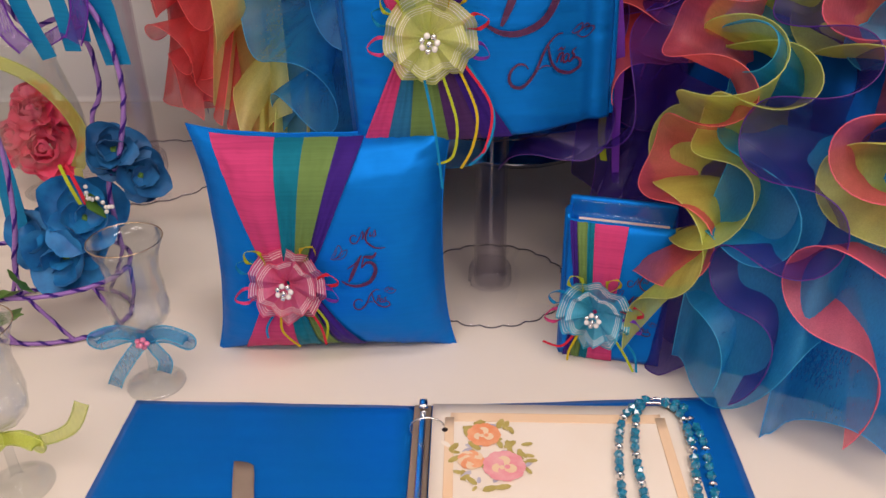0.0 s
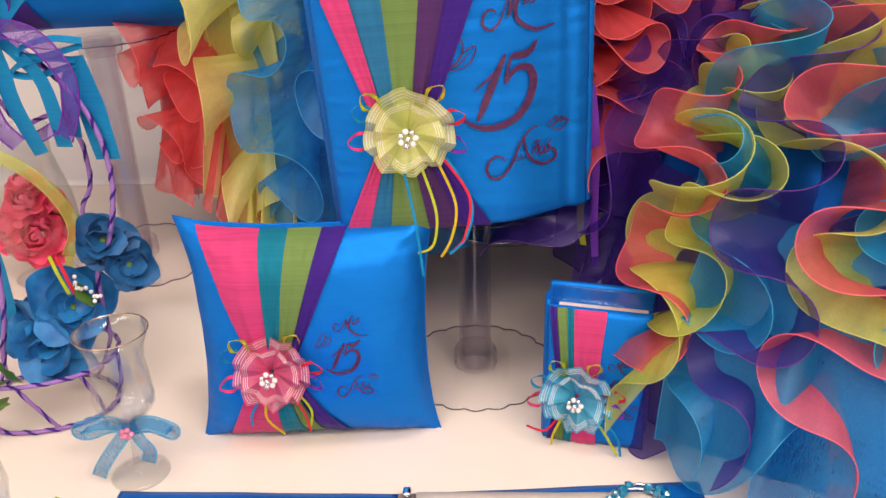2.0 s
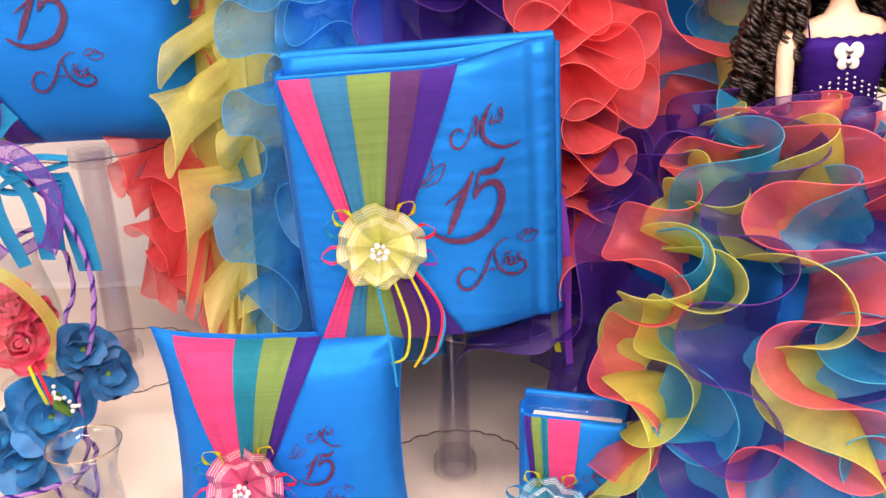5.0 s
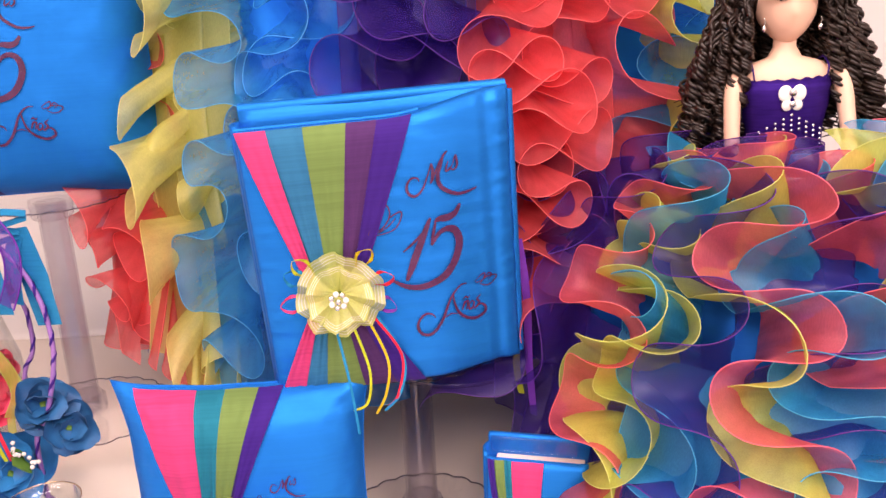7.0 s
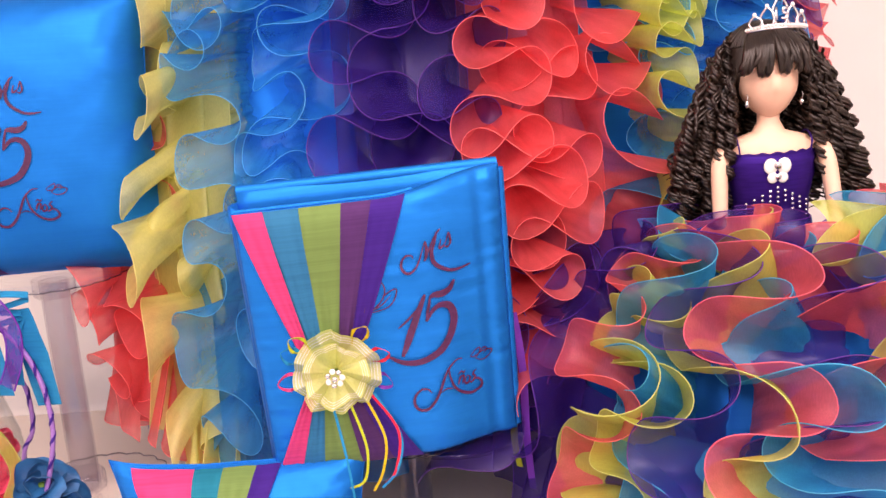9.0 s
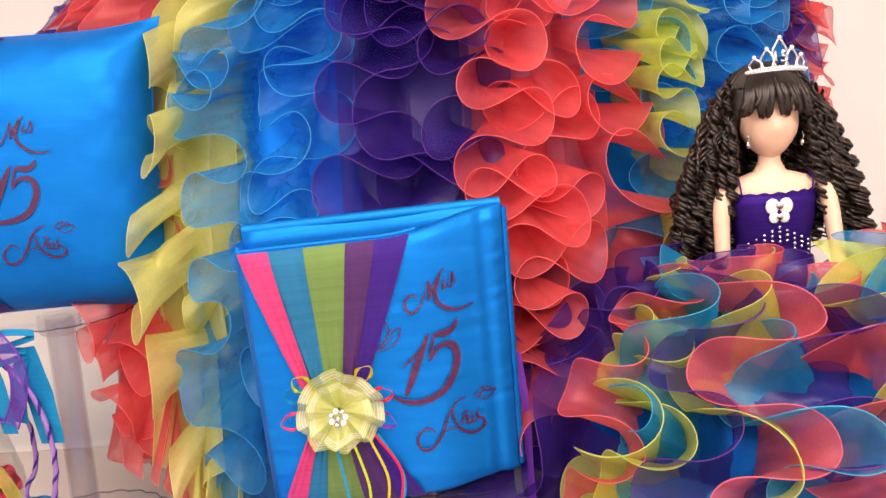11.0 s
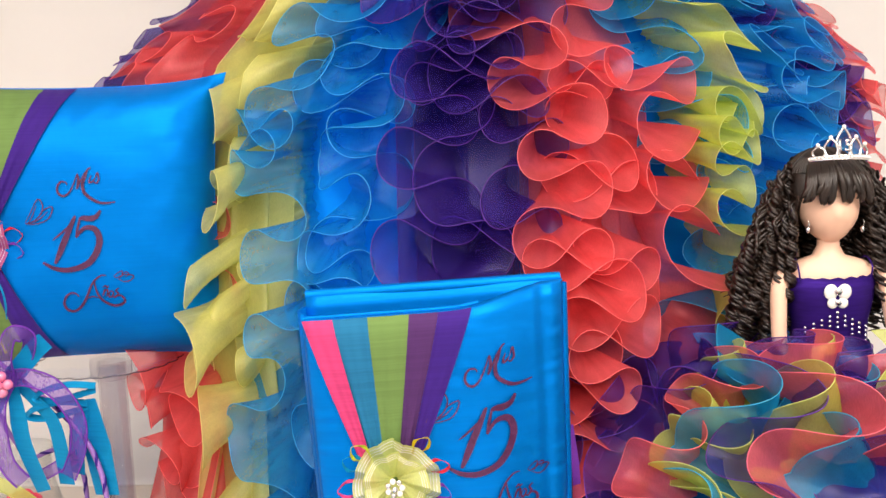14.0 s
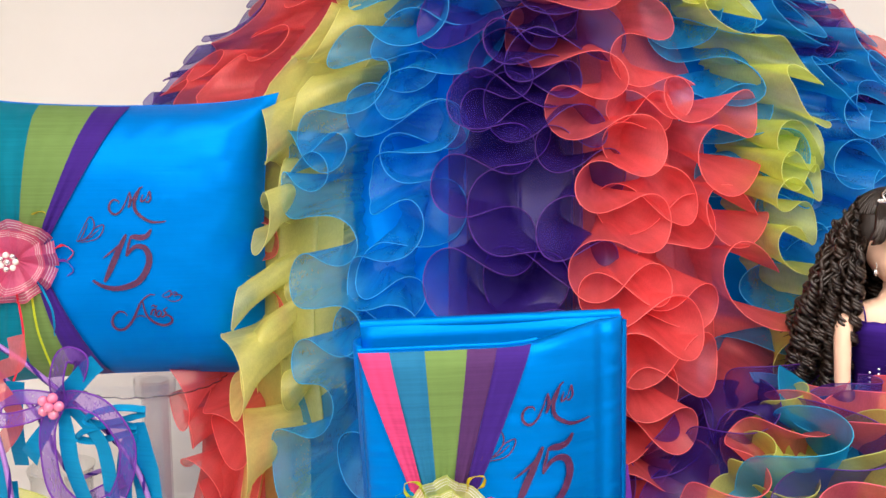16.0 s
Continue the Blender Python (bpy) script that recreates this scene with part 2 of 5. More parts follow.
def grid(rows, closed_u=False, closed_v=False, bm=None):
    """A bmesh over rows of points."""
    bm = bm or bmesh.new()
    vs = [[bm.verts.new(p) for p in r] for r in rows]
    nr, nc = len(vs), len(vs[0])
    for i in range(nr if closed_v else nr - 1):
        for j in range(nc if closed_u else nc - 1):
            a, b, c, d = vs[i][j], vs[i][(j + 1) % nc], vs[(i + 1) % nr][(j + 1) % nc], vs[(i + 1) % nr][j]
            if len({a, b, c, d}) == 4:
                bm.faces.new((a, b, c, d))
    return bm


def thick(bm, depth):
    """Give a sheet a second face and edges."""
    bmesh.ops.recalc_face_normals(bm, faces=bm.faces)
    bmesh.ops.solidify(bm, geom=bm.faces[:], thickness=depth)
    return bm


def box_bm(sx, sy, sz, at=(0, 0, 0), bevel=0.003, bm=None, segs=2):
    bm = bm or bmesh.new()
    made = bmesh.ops.create_cube(bm, size=1.0, matrix=Matrix.Translation(at) @ Matrix.Diagonal((sx, sy, sz, 1)))
    if bevel:
        edges = list({e for v in made["verts"] for e in v.link_edges})
        bmesh.ops.bevel(bm, geom=edges, offset=bevel, segments=segs, affect="EDGES", profile=0.6)
    return bm


def lathe(profile, n=40, wobble=None, bm=None):
    rows = []
    for r, z in profile:
        row = []
        for k in range(n):
            a = 2 * math.pi * k / n
            rr = r * (wobble(a, z) if wobble else 1)
            row.append((rr * math.cos(a), rr * math.sin(a), z))
        rows.append(row)
    return grid(rows, closed_u=True, bm=bm)


def spline(pts, sub=8, closed=False):
    """Catmull-Rom through the points."""
    p = [Vector(q) for q in pts]
    n, out = len(p), []
    for i in range(n if closed else n - 1):
        a, b, c, d = ((p[(i + k) % n] for k in (-1, 0, 1, 2)) if closed else (p[max(i - 1, 0)], p[i], p[i + 1], p[min(i + 2, n - 1)]))
        for s in range(sub):
            t = s / sub
            out.append(0.5 * ((2 * b) + (c - a) * t + (2 * a - 5 * b + 4 * c - d) * t * t + (3 * b - a - 3 * c + d) * t ** 3))
    if not closed:
        out.append(p[-1].copy())
    return out


def tube(pts, radius, n=6, closed=False, bm=None):
    """A round tube along points; radius may be a function of 0..1."""
    rows, side = [], None
    m = len(pts)
    for i, p in enumerate(pts):
        nxt, prv = (pts[(i + 1) % m], pts[i - 1]) if closed else (pts[min(i + 1, m - 1)], pts[max(i - 1, 0)])
        t = (Vector(nxt) - Vector(prv)).normalized()
        if side is None:
            side = t.orthogonal().normalized()
        side = (side - t * side.dot(t))
        side = side.normalized() if side.length > 1e-6 else t.orthogonal().normalized()
        up = t.cross(side)
        r = radius(i / max(1, m - 1)) if callable(radius) else radius
        rows.append([Vector(p) + r * (math.cos(2 * math.pi * k / n) * side + math.sin(2 * math.pi * k / n) * up) for k in range(n)])
    bm = grid(rows, closed_u=True, closed_v=closed, bm=bm)
    return bm


def ribbon_bm(pts, width, facing=(0, -1, 0), twist=0.0, depth=0.0005, sub=8, bm=None):
    """A flat ribbon along a smooth line; its width lies across both the line and the facing direction."""
    line = spline(pts, sub)
    rows, m = [], len(line)
    for i, p in enumerate(line):
        t = (line[min(i + 1, m - 1)] - line[max(i - 1, 0)]).normalized()
        f = Vector(facing)
        f = Matrix.Rotation(twist * i / m, 3, t) @ f
        s = t.cross(f)
        s = s.normalized() if s.length > 1e-5 else t.orthogonal().normalized()
        w = (width(i / (m - 1)) if callable(width) else width) / 2
        rows.append([p - s * w, p, p + s * w])
    own = grid(rows)
    if depth:
        thick(own, depth)
        for e in own.edges:
            e.smooth = e.calc_face_angle(0) < 1.0
    return own


def ball(bm, at, r, seg=8, rings=6, squash=(1, 1, 1)):
    bmesh.ops.create_uvsphere(bm, u_segments=seg, v_segments=rings, radius=r, matrix=Matrix.Translation(at) @ Matrix.Diagonal((*squash, 1)))
    return bm


def sstep(a, b, x):
    t = min(1, max(0, (x - a) / (b - a)))
    return t * t * (3 - 2 * t)


# ---- room ----
def cloth_height(x, y):
    """The tablecloth runs over a low block at the back."""
    over = sstep(1.03, 1.10, y) * sstep(-0.20, -0.30, x)
    return 0.085 * over + 0.0012 * noise.noise(Vector((x * 5, y * 5, 0)))


rows = [[(-1.7 + 3.6 * i / 119, 0.1 + 1.52 * j / 89, cloth_height(-1.7 + 3.6 * i / 119, 0.1 + 1.52 * j / 89)) for i in range(120)] for j in range(90)]
# the white sheet's table part, its warm light painted in
tablecloth = finish(thick(grid(rows), 0.003), "tablecloth", CLOTH_WARM_LIT)
tagged(tablecloth, "smooth white cloth covering the display table, tinted for warm light", "tablecloth", kind="structure")
rows = []
for j in range(60):
    s = 1.60 + j / 59 * 2.2
    bend = min(math.pi / 2, max(0, (s - 1.72) / 0.22))
    rise = max(0, (s - 1.72) - 0.22 * math.pi / 2)
    row = []
    for i in range(90):
        x = -1.7 + 3.6 * i / 89
        row.append((x, min(s, 1.72) + 0.22 * math.sin(bend), 0.0035 + cloth_height(x, min(s, 1.72)) * math.cos(bend) + 0.22 * (1 - math.cos(bend)) + rise))
    rows.append(row)
backdrop = finish(thick(grid(rows), 0.003), "backdrop", CLOTH)
tagged(backdrop, "plain white cloth backdrop hanging behind the table", "backdrop", kind="structure")
table = thing("display_table", (0, 0.9, FLOOR_Z), "white display table hidden under the cloth", "table")
part("tabletop", box_bm(3.3, 1.6, 0.03, (0.1, 0.02, -FLOOR_Z - 0.022), 0.004), WALL, table)
for lx in (-1.45, 1.65):
    for ly in (-0.7, 0.74):
        part("leg", box_bm(0.06, 0.06, -FLOOR_Z - 0.037, (lx, ly, (-FLOOR_Z - 0.037) / 2), 0.004), WALL, table)

X0, X1, Y0, Y1 = -2.6, 2.8, -2.6, 2.1
tagged(finish(box_bm(X1 - X0, Y1 - Y0, 0.06, ((X0 + X1) / 2, (Y0 + Y1) / 2, FLOOR_Z - 0.03), 0), "floor", FLOORM, smooth=False), "grey carpeted shop floor", "floor", kind="structure")
tagged(finish(box_bm(X1 - X0, Y1 - Y0, 0.06, ((X0 + X1) / 2, (Y0 + Y1) / 2, CEIL_Z + 0.03), 0), "ceiling", WALL, smooth=False), "plain white ceiling", "ceiling", kind="structure")
HW = CEIL_Z - FLOOR_Z
for nm, sx, sy, cx, cy in (("wall_north", X1 - X0, 0.08, (X0 + X1) / 2, Y1 + 0.04), ("wall_south", X1 - X0, 0.08, (X0 + X1) / 2, Y0 - 0.04), ("wall_west", 0.08, Y1 - Y0, X0 - 0.04, (Y0 + Y1) / 2), ("wall_east", 0.08, Y1 - Y0, X1 + 0.04, (Y0 + Y1) / 2)):
    tagged(finish(box_bm(sx, sy, HW, (cx, cy, FLOOR_Z + HW / 2), 0), nm, WALL, smooth=False), "plain white painted wall", "wall", kind="structure")
for px, py in PANELS:
    cl = thing("ceiling_light", (px, py, CEIL_Z), "recessed white fluorescent ceiling light, switched on", "ceiling light", "ceiling lights")
    part("diffuser", box_bm(1.2, 0.6, 0.008, (0, 0, -0.006), 0), LIGHT_PANEL, cl, smooth=False)
    for fx, fy, fw, fh in ((0, 0.31, 1.26, 0.02), (0, -0.31, 1.26, 0.02), (0.62, 0, 0.02, 0.6), (-0.62, 0, 0.02, 0.6)):
        part("frame", box_bm(fw, fh, 0.016, (fx, fy, -0.008), 0.001), WALL, cl, smooth=False)


# ---- ruffled skirts ----
def gown(th, z, p):
    """The tall gown: an oval bell; p metres off its surface."""
    z = min(z, 1.28)
    a, b = min(0.50 + 1.2 * (1 - z), 0.64) - 0.3 * max(0, 0.55 - z) + p, 0.25 + 0.36 * (1 - z) + p
    return Vector((0.15 + a * math.sin(th), 1.62 - b * math.cos(th), z))


def dome(th, s, p):
    """The doll's skirt: a round dome on the table; s metres up its side from the table, p metres off it."""
    a = 0.5 * math.pi * (1 - min(max(s, 0.0), DOME) / DOME)
    r, z = 0.055 + 0.245 * math.sin(a) ** 0.8 + p * math.sin(a), 0.46 * max(math.cos(a), 0.0) ** 0.75 + p * math.cos(a)
    return Vector((0.58 + r * math.sin(th), 1.07 - r * math.cos(th), max(z, 0.004)))


DOME = 0.62


def curl(skirt, shape, colour, top, low, loop=0.38, swing=1.9, width=0.12, reach=0.0, turn=0.0, droop=0.02, seed=0, lilt=0.5):
    """A gathered strip of organza sewn down the skirt from top to low (degrees, height). Its free edge is much longer than its seam and
    so winds to and fro: loop metres of hem to one winding, swing radians of turn. reach shifts the hem to one side of the seam, turn
    tilts the windings away from the skirt, lilt makes them uneven."""
    rnd = random.Random(seed * 17 + 5)
    (d0, z0), (d1, z1) = top, low
    length, per, tall = z0 - z1, 44, 1.4 if shape is gown else 1.0
    w, l, phi, half, edge = 0.0, 0.0, rnd.choice((0.5, 1.5)) * math.pi, None, []
    while w < length and len(edge) < 1500:
        if half != int(phi / math.pi):
            half = int(phi / math.pi)
            size, sw = loop * rnd.uniform(0.66, 1.3) / tall ** 0.4, min(2.3, swing * tall ** 0.34 * rnd.uniform(0.86, 1.10))
        psi = sw * math.sin(phi) + lilt * noise.noise(Vector((phi * 0.45, seed * 2.7, 9)))
        w, l = w + tall * math.cos(psi) * size / per, l * 0.993 + math.sin(psi) * size / per
        edge.append((w, l))
        phi += 2 * math.pi / per
    n, rows, hem, NV = len(edge), [], [], 11
    mean = [sum(edge[j][0] for j in range(max(0, i - per), min(n, i + per + 1))) / len(range(max(0, i - per), min(n, i + per + 1))) for i in range(n)]
    for i, (w, l) in enumerate(edge):
        ws = 0.8 * mean[i] + 0.2 * w
        deg = d0 + (d1 - d0) * ws / length + 1.3 * math.sin(ws * 17 + seed * 2.1)
        th, zs = radians(deg), z0 - ws
        span = max((shape(th + 0.02, zs, 0.05) - shape(th - 0.02, zs, 0.05)).length / 0.04, 0.13)
        soft = noise.noise(Vector((i * 0.035, seed * 3.1, 0.5)))
        lat = reach + l * math.cos(turn)
        out = math.sqrt(max(width ** 2 - lat ** 2, (0.35 * width) ** 2)) * (1 + 0.30 * soft) + l * math.sin(turn)
        if shape is dome:
            out *= 0.52 + 0.48 * sstep(0.0, 0.22, ws)
        ze = z0 - w - droop * (0.6 + 0.5 * soft + 4 * abs(l))
        row = []
        for v in range(NV):
            f = v / (NV - 1)
            gather = (1 - f) ** 1.2
            pleat = 0.004 * math.sin(i * 0.8) * gather + 0.0025 * math.sin(i * 0.31 + 4 * f + seed)
            belly = 0.020 * math.sin(math.pi * f) * noise.noise(Vector((i * 0.06, f * 2, seed)))
            p = shape(th + lat * f ** 0.9 / span, zs + (ze - zs) * f ** 1.25, 0.014 + max(out, 0.015) * f ** 0.72 + pleat + belly)
            p.z = max(p.z, 0.006)
            row.append(p)
        rows.append(row)
        hem.append(row[-1])
    bm = grid(rows)
    bm.verts.index_update()
    layer = bm.loops.layers.uv.new("along")
    for face in bm.faces:
        for lp in face.loops:
            i, v = divmod(lp.vert.index, NV)
            lp[layer].uv = (i * loop / per, v / (NV - 1))
    strip = part("ruffle", bm, ORG[colour], skirt)
    part("hem", tube(hem, 0.00065, 5), HEM[colour], strip)
    return strip


def flounce(skirt, shape, colour, d0, d1, z0, z1, proud, folds, seed=0, slant=0.0):
    """A hanging panel of organza with soft folds and a wavy rolled hem."""
    rnd = random.Random(seed)
    ph = [rnd.uniform(0, 6.28) for _ in range(4)]
    nu, nv, rows = 60, 16, []
    for j in range(nv + 1):
        f = j / nv
        row = []
        for i in range(nu + 1):
            g = i / nu
            wave = math.sin(folds * 6.28 * g + ph[0]) + 0.5 * math.sin(folds * 10.1 * g + ph[1] + f)
            low = z0 + slant * (g + 1.25 * math.exp(-(g / 0.26) ** 2)) + 0.030 * math.sin(5.1 * g + ph[2]) + 0.014 * math.sin(folds * 6.28 * g + ph[3])
            th = radians(d0 + (d1 - d0) * g) + ((0.04 * math.sin(3 * f + ph[0]) - 0.05 * math.sin(math.pi * f)) * (1 - g) if slant else 0) + 0.03 * f * math.sin(folds * 6.28 * g + ph[1])
            row.append(shape(th, z1 + (low - z1) * f, 0.016 + 0.0023 * (seed % 7) + proud * f ** 0.7 * (1 + 0.45 * wave * f)))
        rows.append(row)
    panel = part("flounce", grid(rows), ORG[colour], skirt)
    edge = [r[0] for r in rows] + rows[-1][1:-1] + [r[-1] for r in reversed(rows)]
    part("hem", tube(edge, 0.00065, 5), HEM[colour], panel)


def underskirt(shape, zs, n, material, parent, t0=0.0, t1=2 * math.pi):
    rows = []
    for z in zs:
        rows.append([shape(t0 + (t1 - t0) * k / n, z, 0.004 * math.sin(k * 1.7) + 0.003 * math.sin(k * 0.6 + z * 9)) for k in range(n)])
    return part("underskirt", grid(rows, closed_u=True), material, parent)


big_gown = thing("ruffled_gown", (0, 0, 0), "tall blue gown with curling coral, lime, turquoise and purple organza ruffles", "dress")
underskirt(gown, [0.22 + 0.0545 * k for k in range(21)], 140, SATIN, big_gown)
part("support_stand", lathe([(0.012, 0.0), (0.16, 0.001), (0.16, 0.012), (0.02, 0.02), (0.02, 1.29), (0.42, 1.30), (0.012, 1.31)], 24, bm=None), SILVER, big_gown).location = (0.15, 1.62, 0.003)
for n, (colour, d0, d1, z0, z1, loop, swing, width, reach) in enumerate((
        ("purple", -70, -72, 1.14, 0.70, 0.28, 1.7, 0.09, -0.02), ("purple", -62, -63, 1.14, 0.66, 0.30, 1.7, 0.09, -0.02), ("purple", -60, -64, 0.52, 0.20, 0.30, 1.6, 0.07, -0.02),
        ("red", -54, -53, 1.14, 0.60, 0.34, 1.75, 0.10, -0.02), ("red", -46, -46, 1.14, 0.50, 0.32, 1.7, 0.09, -0.02),
        ("azure", -22, -26, 1.15, 0.24, 0.36, 1.8, 0.12, -0.02), ("azure", -19, -22, 1.14, 0.30, 0.40, 1.75, 0.09, 0.01), ("azure", -14, -17, 1.14, 0.34, 0.36, 1.75, 0.10, 0.0),
        ("purple", -9, -10, 1.15, 0.36, 0.40, 1.8, 0.12, 0.0), ("purple", -5, -4, 1.13, 0.30, 0.36, 1.8, 0.10, 0.0), ("purple", -1, 4, 1.12, 0.24, 0.38, 1.8, 0.11, 0.0),
        ("red", 6, 8, 1.15, 0.32, 0.40, 1.85, 0.135, 0.0), ("red", 11, 14, 1.13, 0.32, 0.36, 1.8, 0.11, 0.0), ("red", 15, 22, 0.90, 0.32, 0.40, 1.85, 0.125, 0.0),
        ("lime", 20, 28, 1.15, 0.46, 0.34, 1.85, 0.13, 0.01),
        ("azure", 27, 31, 1.15, 0.44, 0.34, 1.85, 0.10, 0.0), ("azure", 33, 36, 1.13, 0.46, 0.34, 1.85, 0.11, 0.0), ("azure", 39, 41, 1.13, 0.46, 0.34, 1.85, 0.10, 0.0), ("azure", 45, 46, 1.15, 0.48, 0.32, 1.85, 0.10, 0.0),
        ("purple", 49, 49, 1.14, 0.56, 0.32, 1.8, 0.09, 0.0), ("purple", 54, 55, 1.14, 0.60, 0.28, 1.8, 0.08, 0.0),
        ("red", 60, 61, 1.14, 0.66, 0.26, 1.75, 0.075, 0.0), ("red", 66, 66, 1.12, 0.66, 0.26, 1.75, 0.07, 0.0))):
    curl(big_gown, gown, colour, (d0, z0), (d1, z1), loop, swing, width, reach, 0.0, 0.03, n)
# a wide strip whose hem lies to one side, its folds falling slantwise from the seam
curl(big_gown, gown, "yellow", (-24, 1.15), (-27, 0.44), 0.33, 1.7, 0.110, -0.075, 0.75, 0.085, 41)
curl(big_gown, gown, "yellow", (-30, 1.14), (-33, 0.50), 0.36, 1.7, 0.095, -0.045, 0.7, 0.06, 46)
curl(big_gown, gown, "yellow", (-33, 0.66), (-35, 0.24), 0.46, 1.7, 0.11, -0.05, 0.5, 0.05, 43)
curl(big_gown, gown, "red", (-50, 0.56), (-52, 0.24), 0.36, 1.8, 0.11, -0.03, 0.2, 0.03, 44)
curl(big_gown, gown, "red", (-44, 0.50), (-46, 0.22), 0.36, 1.7, 0.09, -0.03, 0.2, 0.03, 45)

# hanging panels along the gown's hem
for n, (colour, d0, d1, z0, z1, proud) in enumerate((("red", -66, -46, 0.25, 0.50, 0.05), ("red", -60, -40, 0.22, 0.44, 0.065), ("red", -52, -36, 0.19, 0.36, 0.05), ("purple", -72, -58, 0.30, 0.52, 0.03),
                                                      ("yellow", -46, -33, 0.20, 0.46, 0.045), ("yellow", -40, -30, 0.165, 0.36, 0.06), ("azure", -36, -20, 0.17, 0.48, 0.04), ("blue", -30, -8, 0.18, 0.42, 0.03),
                                                      ("purple", -6, 14, 0.33, 0.52, 0.045), ("purple", 6, 28, 0.28, 0.52, 0.05), ("red", 14, 34, 0.25, 0.48, 0.04))):
    flounce(big_gown, gown, colour, d0, d1, z0, z1, proud, 1.6 + 0.5 * (n % 3), n)
# plain layers of the same colours beneath the ruffles
for n, (colour, d0, d1) in enumerate((("red", -66, -44), ("yellow", -43, -27), ("purple", -13, 5), ("purple", -11, 4), ("red", 4, 20))):
    flounce(big_gown, gown, colour, d0, d1, 0.36, 1.16, 0.014, 2.5, 60 + n)
flounce(big_gown, gown, "red", 8, 29, 0.28, 0.56, 0.024, 2.2, 77)
# dark layers low down, behind the album
for n in range(3):
    curl(big_gown, gown, "purple", (4 + 10 * n, 0.54), (5 + 11 * n, 0.32 - 0.05 * n), 0.36, 1.7, 0.11, -0.01, 0.0, 0.03, 70 + n)

doll_skirt = thing("ruffled_doll_skirt", (0, 0, 0), "wide doll skirt of layered purple, coral, lime and turquoise organza", "skirt")
underskirt(dome, [0.031 * k for k in range(21)], 90, SATIN_DEEP, doll_skirt)
part("skirt_yoke", lathe([(0.044, 0.512), (0.048, 0.49), (0.06, 0.459)], 60), SATIN_DEEP, doll_skirt).location = (0.58, 1.07, 0)
for n, (colour, d0, d1, z0, z1, loop, swing, width, reach) in enumerate((
        ("purple", -86, -88, 0.60, 0.06, 0.28, 1.2, 0.08, -0.04), ("purple", -74, -74, 0.60, 0.05, 0.30, 1.2, 0.085, -0.05),
        ("red", -61, -51, 0.60, 0.03, 0.31, 1.7, 0.09, -0.05), ("lime", -52, -45, 0.605, 0.03, 0.31, 1.65, 0.095, -0.05),
        ("lime", -45, -40, 0.46, 0.03, 0.32, 1.65, 0.09, -0.05), ("turquoise", -42, -35, 0.605, 0.03, 0.29, 1.65, 0.10, -0.05), ("purple", -34, -30, 0.61, 0.03, 0.29, 1.6, 0.105, -0.055),
        ("pink", -26, -23, 0.615, 0.03, 0.31, 1.65, 0.11, -0.055), ("lime", -18, -17, 0.615, 0.10, 0.29, 1.65, 0.105, -0.05),
        ("turquoise", -10, -11, 0.60, 0.03, 0.29, 1.65, 0.10, -0.045), ("purple", -2, -3, 0.605, 0.03, 0.29, 1.6, 0.10, -0.045), ("red", 6, 7, 0.61, 0.03, 0.31, 1.6, 0.105, -0.05))):
    curl(doll_skirt, dome, colour, (d0, z0), (d1, z1), loop, swing, width, reach, 0.0, 0.012, 100 + n, 0.4)
# flat flounces under the waist and along the table
for n, (colour, d0, d1, z0, z1, proud) in enumerate((("turquoise", -110, -50, 0.50, 0.60, 0.05), ("purple", -110, -60, 0.42, 0.58, 0.045), ("purple", -20, 45, 0.46, 0.60, 0.04),
                                                      ("turquoise", -48, 8, 0.03, 0.24, 0.07), ("azure", -30, 30, 0.02, 0.20, 0.085), ("purple", 0, 70, 0.02, 0.24, 0.075), ("purple", -85, -45, 0.03, 0.26, 0.03))):
    flounce(doll_skirt, dome, colour, d0, d1, z0, z1, proud, (1.1 if z1 > 0.45 else 2.4) + 0.5 * (n % 3), 30 + n)
# the same layers carry on round the skirt's other side
for n, colour in enumerate(("lime", "turquoise", "purple", "pink", "lime", "turquoise", "purple", "red")):
    curl(doll_skirt, dome, colour, (18 + 13 * n, 0.60), (19 + 13 * n, 0.04), 0.34, 1.55, 0.11, -0.04, 0.0, 0.012, 130 + n)
# and round the gown's back
for n, colour in enumerate(("purple", "turquoise", "lime", "red", "blue", "purple", "red")):
    curl(big_gown, gown, colour, (88 + 28 * n, 1.10), (89 + 28 * n, 0.34), 0.30, 1.8, 0.06, 0.0, 0.0, 0.02, 150 + n)


# ---- cushions, albums and their trimmings ----
def stroke_bm(pts, width, place, bm, sub=10):
    """A tapered line of embroidery through flat points, laid on a surface by place(x, y)."""
    line = spline([(x, y, 0) for x, y in pts], sub)
    m, rows = len(line), []
    for i, p in enumerate(line):
        t = (line[min(i + 1, m - 1)] - line[max(i - 1, 0)]).normalized()
        s = Vector((-t.y, t.x, 0))
        f = i / (m - 1)
        w = width * (0.3 + 0.7 * math.sin(math.pi * f) ** 0.8) / 2
        rows.append([place(*(p + s * w)[:2]), place(*(p - s * w)[:2])])
    return grid(rows, bm=bm)


